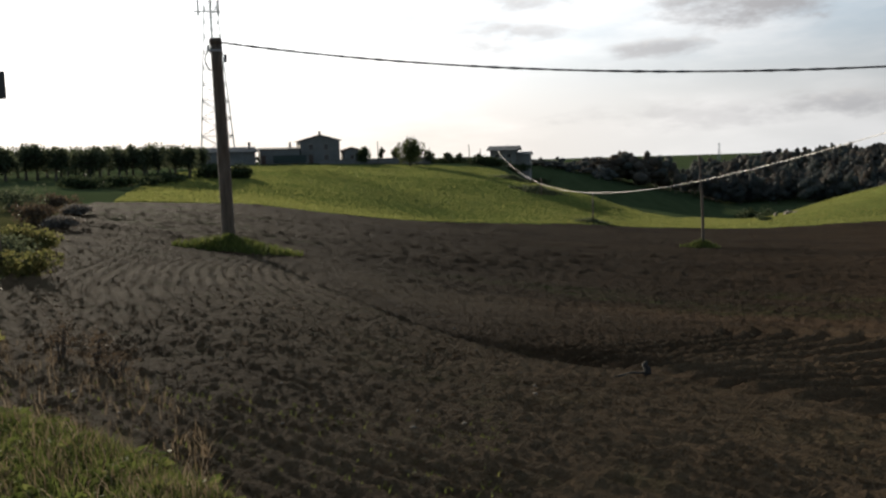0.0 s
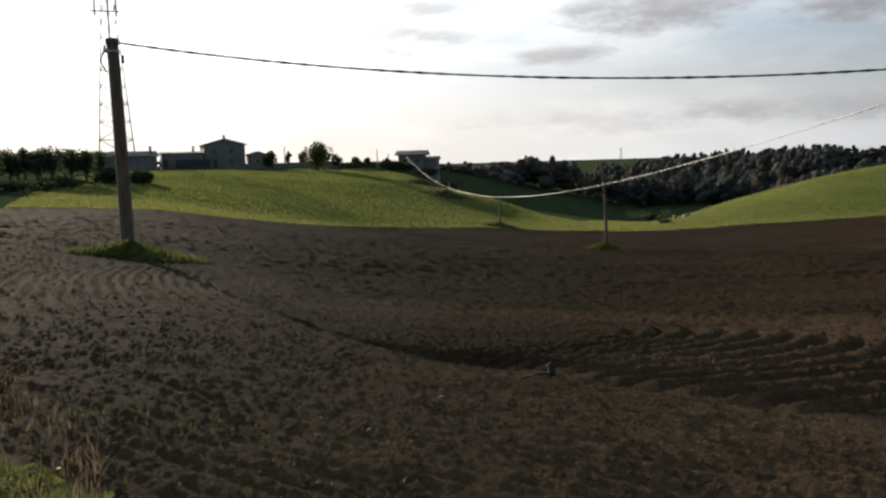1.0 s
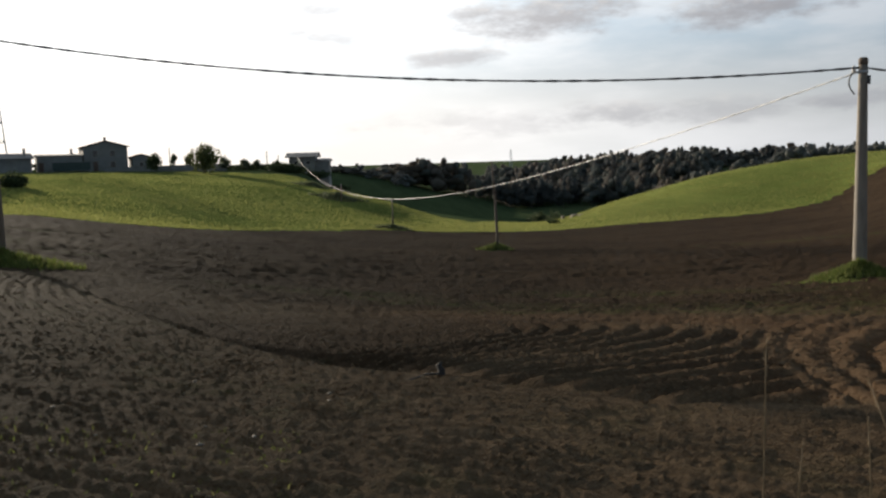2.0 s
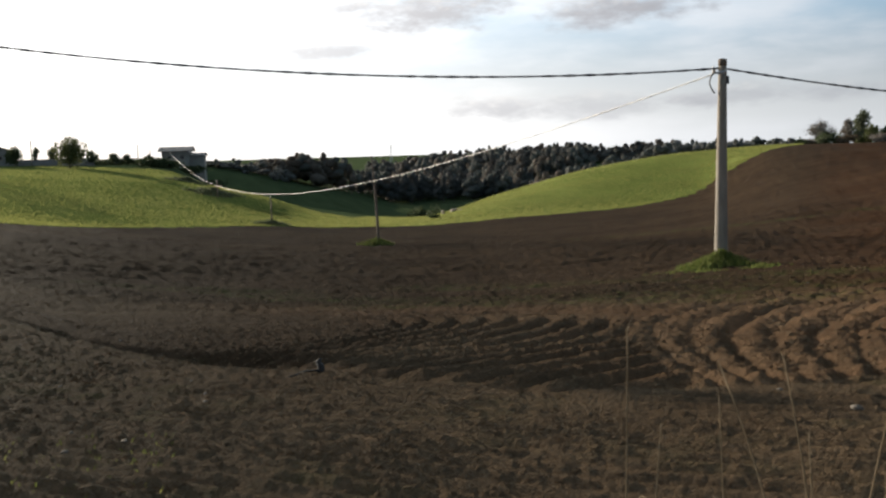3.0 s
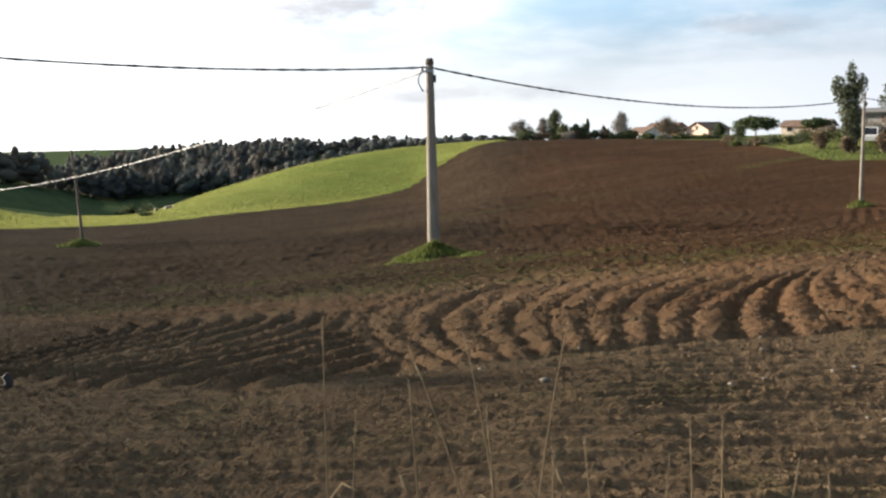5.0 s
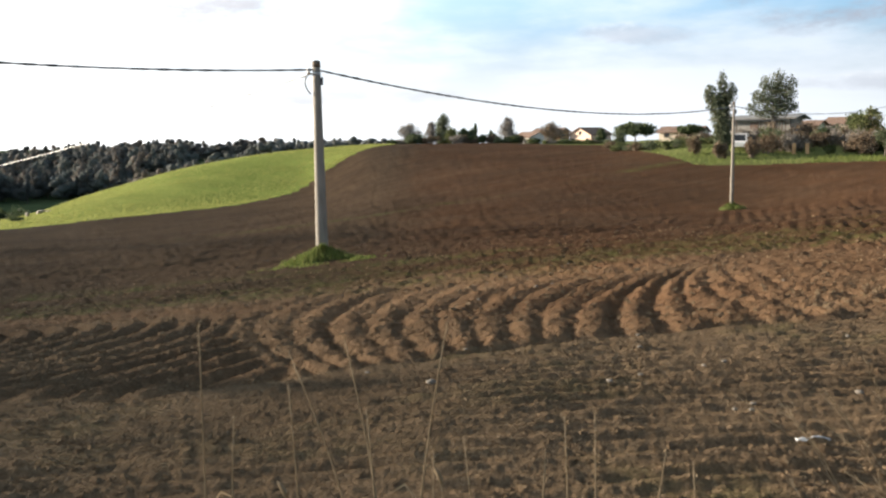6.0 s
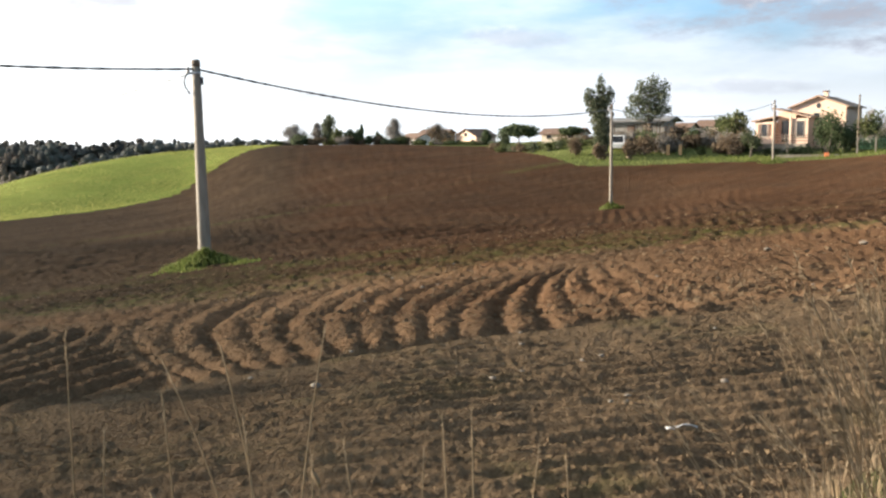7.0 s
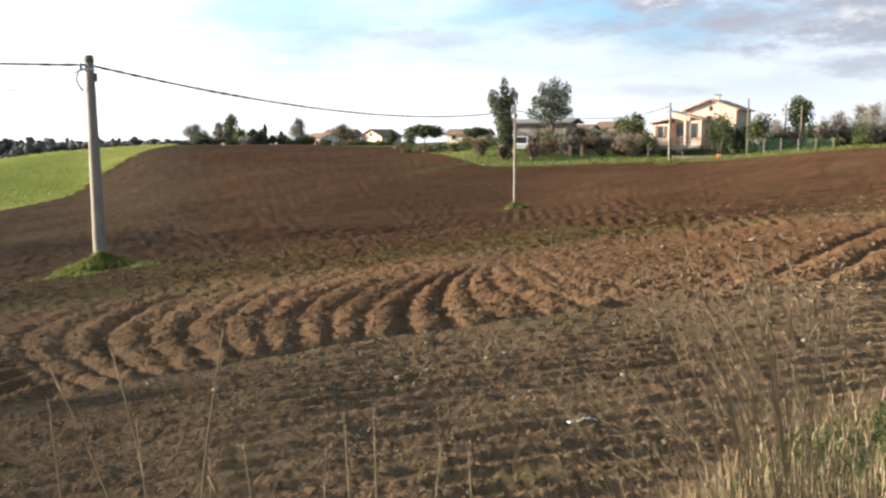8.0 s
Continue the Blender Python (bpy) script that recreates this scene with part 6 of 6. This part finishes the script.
def on_soil(az, el):
    """Where a sight line at an elevation below the first eye meets the land."""
    rs = np.geomspace(2.5, 300, 3000)
    z = land(np.full(rs.size, float(az)), rs) - EYE
    k = int(np.argmax(np.degrees(np.arctan2(z, rs)) >= el))
    return spot(az, rs[k])


STONES = [(53.5, -9.85, 0.09), (64.8, -14.6, 0.05), (75.2, -7.15, 0.12), (78.1, -9.2, 0.06), (0.4, -11.3, 0.06), (-22.5, -4.8, 0.13), (47.4, -16.2, 0.09), (-11.3, -17.0, 0.04), (-17.5, -12.9, 0.04), (-15.0, -12.5, 0.05),
          (60.5, -12.9, 0.05), (61.0, -15.4, 0.05), (68.0, -16.7, 0.05), (72.8, -12.2, 0.05), (80.5, -6.6, 0.16), (82.2, -6.2, 0.14), (84.4, -6.4, 0.13), (79.6, -9.5, 0.06), (83.8, -9.9, 0.06), (86.1, -8.8, 0.07), (-21.0, -11.3, 0.04)]
for k in range(26):
    STONES.append((rng.uniform(-25, 6), rng.uniform(-18, -8.5), rng.uniform(0.035, 0.06)))
for k in range(22):
    STONES.append((rng.uniform(40, 86), rng.uniform(-18, -7.5), rng.uniform(0.04, 0.07)))
stone_shapes = [mesh_object("stone_shape", *clod_mesh(300 + i, 0.75), M["stone"], True) for i in range(4)]
for i, (az, el, s) in enumerate(STONES):
    src_ = stone_shapes[i % 4]
    ob = new("field_stone", src_.data)
    q = on_soil(az, el)
    ob.matrix_world = Matrix.Translation(q + Vector((0, 0, s * 0.15 + 0.03))) @ pose(0, 0, 0, 0, 0, 57 * i) @ Matrix.Diagonal((s * 0.5, s * 0.38, s * 0.28, 1))
    tagged(ob, "pale stone lying on the ploughed soil", "stone", "field stones")
for o in stone_shapes:
    bpy.data.objects.remove(o)

# crumpled white plastic sheet
q = on_soil(71.6, -18.6)
t = thing("plastic_litter", q + Vector((0, 0, 0.03)), "crumpled strip of white plastic litter on the soil", "litter", turn=-50)
gx, gy = np.meshgrid(np.linspace(-0.1, 0.1, 14), np.linspace(-0.014, 0.014, 6))
gz = 0.02 + 0.022 * lattice(gx.ravel() * 22, gy.ravel() * 30, 91, 3) + 0.01 * (1 - (gx.ravel() / 0.1) ** 2)
idx = np.arange(84).reshape(6, 14)
sheet = np.stack([gx.ravel(), gy.ravel() + 0.006 * np.sin(gx.ravel() * 34), gz], 1)
part("sheet", (sheet * np.array([0.85, 0.8, 1.0]), np.stack([idx[:-1, :-1], idx[:-1, 1:], idx[1:, 1:], idx[1:, :-1]], -1).reshape(-1, 4)), M["plastic"], t, smooth=True).modifiers.new("thick", "SOLIDIFY").thickness = 0.004
q = on_soil(13.1, -14.2)
t = thing("dark_root", q, "dark upright root stub sticking out of the soil", "root", turn=20)
part("stub", tube([(0, 0, -0.05), (0.01, 0.0, 0.06), (-0.02, 0.01, 0.11), (0.01, 0.0, 0.14)], [0.045, 0.038, 0.028, 0.012], 7), M["rubber"], t, smooth=True)
part("rootlet", tube([(0, 0, 0.02), (-0.15, 0.04, 0.03), (-0.35, 0.0, 0.02), (-0.5, 0.05, 0.0)], [0.014, 0.011, 0.008, 0.004], 6), M["rubber"], t, smooth=True)


# ---- roadside grass ----
def grass_patch(name, az_range, edge, n, h, width, leaf, label, lean=0.7, r_min=1.6, wind=(0, 0), power=0.7):
    az = rng.uniform(*az_range, n)
    far = np.interp(az, *edge)
    r = r_min + (far - r_min) * rng.random(n) ** power
    x, y = r * np.sin(np.radians(az)), r * np.cos(np.radians(az))
    tuft = lattice(x * 2.2, y * 2.2, 95, 2)
    keep = rng.random(n) < 0.35 + 0.65 * smoothstep(tuft, -0.3, 0.4)
    az, r, x, y = az[keep], r[keep], x[keep], y[keep]
    ob = part(name, blades(np.stack([x, y, land(az, r) - 0.01], 1), h, width, lean, wind), M[leaf])
    return tagged(ob, label, "grass", kind="stuff")


LEFT = ([-34, -27, -22, -18, -15, -12], [7.4, 6.2, 5.4, 4.7, 4.2, 3.4])
grass_patch("verge_grass", (-34, -12), LEFT, 16000, 0.15, 0.0045, "grass", "short green grass and weeds on the roadside verge", 1.0, 3.0)
grass_patch("field_edge_weeds", (-32, -16), ([-32, -26, -20, -16], [11, 10, 7.5, 5.2]), 900, 0.16, 0.003, "dry_grass", "scattered withered weeds along the field's edge", 1.0, 4.6, power=0.5)
grass_patch("field_edge_seedlings", (-30, 4), ([-30, -20, -8, 4], [9, 8, 6.5, 6.0]), 1500, 0.05, 0.004, "grass", "tiny green seedlings on the ploughed soil", 1.2, 3.6, power=0.6)
grass_patch("verge_dry_grass", (-34, -14), LEFT, 3500, 0.22, 0.003, "dry_grass", "thin dry grass mixed into the roadside verge", 0.9, 3.0)
for i in range(90):
    az = rng.uniform(-31, -14)
    far = float(np.interp(az, *LEFT))
    r = rng.uniform(3.4, far)
    t = thing("weed", spot(az, r), "low leafy green weed on the roadside verge", "weed", "verge weeds", turn=40 * i)
    tagged(part("foliage", leaf_cards(clump_points([(0, 0, 0.05, 0.14, 0.14, 0.07)], 46, 0.2), 0.022, 1.6, 0.4), M["grass"], t), kind="stuff")

# shrubs along the road to the left
for az, r, h, w, leaf in ((-26.0, 17.5, 0.5, 1.3, "weed_leaf"), (-28.0, 17.0, 0.55, 1.3, "weed_leaf"), (-29.6, 14.0, 0.5, 1.2, "olive"), (-27.6, 20, 0.7, 1.5, "olive"), (-26.0, 24, 0.7, 1.6, "weed_leaf"), (-25.4, 24, 0.6, 1.6, "weed_leaf"),
                          (-29.8, 9.2, 0.4, 0.9, "weed_leaf"), (-23.9, 34, 0.6, 1.6, "twig_leaf"), (-25.4, 36, 0.9, 2.0, "autumn"), (-22.9, 44, 0.6, 2.0, "twig_leaf"), (-24.4, 50, 0.9, 2.6, "autumn"), (-26.4, 46, 1.6, 3.4, "olive")):
    bush(spot(az, r), h, w, leaf, "straggly roadside shrub on the verge", 650, 0.022 + r * 0.0016, "roadside shrubs")
for az, r, h in ((-22.5, 8.5, 0.45), (-21.3, 7.8, 0.38), (-24.6, 8.8, 0.5)):
    bush(spot(az, r), h, 0.5, "autumn", "thin dry docken plant on the verge", 160, 0.02, "dry weeds")

# tall dry grass at the roadside
grass_patch("verge_grass_right", (74, 100), ([74, 80, 90, 100], [3.0, 4.0, 6.0, 8.0]), 900, 0.10, 0.004, "verge_blade", "short green grass on the roadside verge beside tall dry grass", 0.9, 2.2)
grass_patch("verge_dry_right", (70, 100), ([70, 75, 80, 90, 100], [2.8, 3.2, 4.2, 6.4, 8.0]), 4000, 0.22, 0.003, "dry_grass", "thin dry grass on the roadside verge", 0.8, 2.2)
RIGHT_AZ = (72, 96)
TALL = ([70, 74, 78, 82, 86, 90, 96], [2.2, 2.6, 3.0, 3.3, 3.6, 3.8, 4.0])
grass_patch("tall_grass_green", RIGHT_AZ, TALL, 700, 0.16, 0.003, "verge_blade", "green blades at the foot of tall roadside grass", 0.5, 2.0, (-0.08, 0.08))


def slivers(a, b, n, length, width, spread):
    """Thin awns along a stem's tip from a to b, pointing onwards."""
    s = rng.random((n, 1))
    p = a * (1 - s) + b * s
    d = (b - a) / np.linalg.norm(b - a) + rng.normal(size=(n, 3)) * spread
    w = np.cross(d, rng.normal(size=(n, 3)))
    w *= width / np.linalg.norm(w, axis=1, keepdims=True)
    L_ = length * rng.uniform(0.5, 1.3, (n, 1))
    v = np.stack([p - w, p + w, p + d * L_], 1).reshape(-1, 3)
    return v.tolist(), np.arange(3 * n).reshape(n, 3).tolist()


def dry_stalk(az, r, h, lean, label, head=0.16, thick=0.0035):
    """One dry grass stalk with a node, a leaf or two and a feathery head."""
    p = spot(az, r)
    t = thing("dry_grass_stalk", p, label, "grass stalk", "dry grass stalks", turn=-az)
    pts = [(lean * s ** 1.6, 0.03 * math.sin(3 * s), h * s) for s in np.linspace(0, 1, 8)]
    part("stem", tube(pts, [thick * (1 - 0.65 * s) for s in np.linspace(0, 1, 8)], 5), M["dry_grass"], t, smooth=True)
    k = [Vector(q) for q in pts]
    tip = k[-1] - k[-2]
    tip.normalize()
    tagged(part("head", slivers(np.array(k[-1] - tip * head), np.array(k[-1]), 22, 0.03, 0.0013, 0.22), M["dry_grass"], t), kind="stuff")
    for s in (0.45,):
        a = k[int(s * 7)]
        d = rng.choice([-1, 1])
        b, c = a + Vector((0.05 * d, 0.01, 0.06)), a + Vector((0.11 * d, 0.02, 0.02))
        part("leaf", ([tuple(a + Vector((0, 0, -0.004))), tuple(a + Vector((0, 0, 0.004))), tuple(b + Vector((0, 0, 0.004))), tuple(c), tuple(b - Vector((0, 0, 0.004)))], [(0, 1, 2, 4), (4, 2, 3)]), M["dry_grass"], t)


# azimuth, distance, azimuth of the tip, elevation of the tip
STALKS = [(34.4, 2.9, 34.6, -12.0), (40.9, 2.7, 40.3, -15.8), (44.9, 2.8, 40.2, -13.8), (46.6, 2.7, 44.0, -13.2), (47.8, 2.8, 50.5, -12.1), (46.4, 2.5, 45.6, -17.5), (58.6, 2.6, 58.2, -17.8), (60.2, 2.6, 60.1, -17.5),
          (56.4, 2.6, 57.0, -19.7), (36.0, 2.7, 36.8, -17.6), (52.5, 2.7, 51.6, -19.5), (63.2, 2.6, 64.5, -19.2), (49.6, 2.5, 49.9, -20.0), (66.5, 2.7, 66.0, -20.0)]
for az, r, taz, tel in STALKS:
    h = EYE + r * math.tan(radians(tel)) - spot(az, r).z
    lean = r * math.sin(radians(taz - az))
    dry_stalk(az, r, h, lean, "single tall dry straw-coloured grass stalk", 0.12 if tel > -17 else 0.18, 0.005)
# seed pods catching the light
for az, el in ((51.0, -21.4), (40.9, -22.0)):
    r = 2.2
    q = Vector((r * math.sin(radians(az)), r * math.cos(radians(az)), EYE + r * math.tan(radians(el))))
    t = thing("dry_seed_pod", spot(az, r), "pale dry seed pod on a short stem", "seed pod", "dry seed pods", turn=-az)
    hz = q.z - spot(az, r).z
    part("stem", tube([(0.02, 0, -0.05), (0.01, 0, hz * 0.5), (0, 0, hz - 0.02)], [0.003, 0.0026, 0.002], 5), M["dry_grass"], t)
    part("pod", tube([(0, 0, hz - 0.022), (-0.004, 0, hz - 0.005), (-0.012, 0, hz + 0.012), (-0.02, 0, hz + 0.022)], [0.002, 0.007, 0.006, 0.001], 7), M["dry_grass"], t, smooth=True)


def feather_grass(az, r, n, h, spread, lean, label):
    """A clump of tall dry grass with feathery plumes."""
    p = spot(az, r)
    t = thing("dry_grass_clump", p, label, "grass", "dry grass clumps", turn=-az)
    stems, plume = [], []
    for i in range(n):
        x, y = rng.normal() * spread, rng.normal() * spread
        hh = h * rng.uniform(0.55, 1.08)
        lx, ly = lean * rng.uniform(0.1, 1.3) + rng.normal() * 0.06, rng.normal() * 0.08
        pts = [(x + lx * s ** 1.8, y + ly * s ** 1.8, hh * (s - 0.12 * s ** 3)) for s in np.linspace(0, 1, 6)]
        stems.append(tube(pts, [0.0030 * (1 - 0.6 * s) for s in np.linspace(0, 1, 6)], 3))
        a, b = np.array(pts[-2]), np.array(pts[-1])
        plume.append(slivers(a, b, 30, 0.035, 0.0011, 0.33))
    tagged(part("stem_mass", joined(*stems), M["dry_grass"], t), kind="stuff")
    tagged(part("plume_mass", joined(*plume), M["dry_grass"], t), kind="stuff")
    pts = np.stack([rng.normal(size=n * 6) * spread * 1.7, rng.normal(size=n * 6) * spread * 1.7, np.zeros(n * 6)], 1)
    tagged(part("leaf_mass", blades(pts, h * 0.5, 0.0017, 0.8, (lean * 0.7, 0)), M["dry_grass"], t), kind="stuff")
    tagged(part("green_leaf_mass", blades(pts[: n * 5] * 1.1, h * 0.30, 0.0022, 0.8, (lean * 0.4, 0)), M["verge_blade"], t), kind="stuff")


for az, r, n, h, spread, lean in ((76.6, 3.0, 5, 0.62, 0.12, -0.28), (78.8, 3.0, 8, 0.78, 0.12, -0.34), (81.2, 3.0, 12, 0.98, 0.12, -0.36), (83.8, 3.1, 24, 1.24, 0.10, -0.24), (85.3, 3.1, 34, 1.28, 0.08, -0.16), (87.5, 3.0, 16, 0.92, 0.12, -0.1), (91.0, 3.0, 26, 0.9, 0.16, 0.0), (80.0, 2.5, 8, 0.45, 0.16, -0.15), (84.5, 2.5, 14, 0.5, 0.16, -0.1)):
    feather_grass(az, r, n, h, spread, lean, "clump of tall dry feathery grass on the verge")
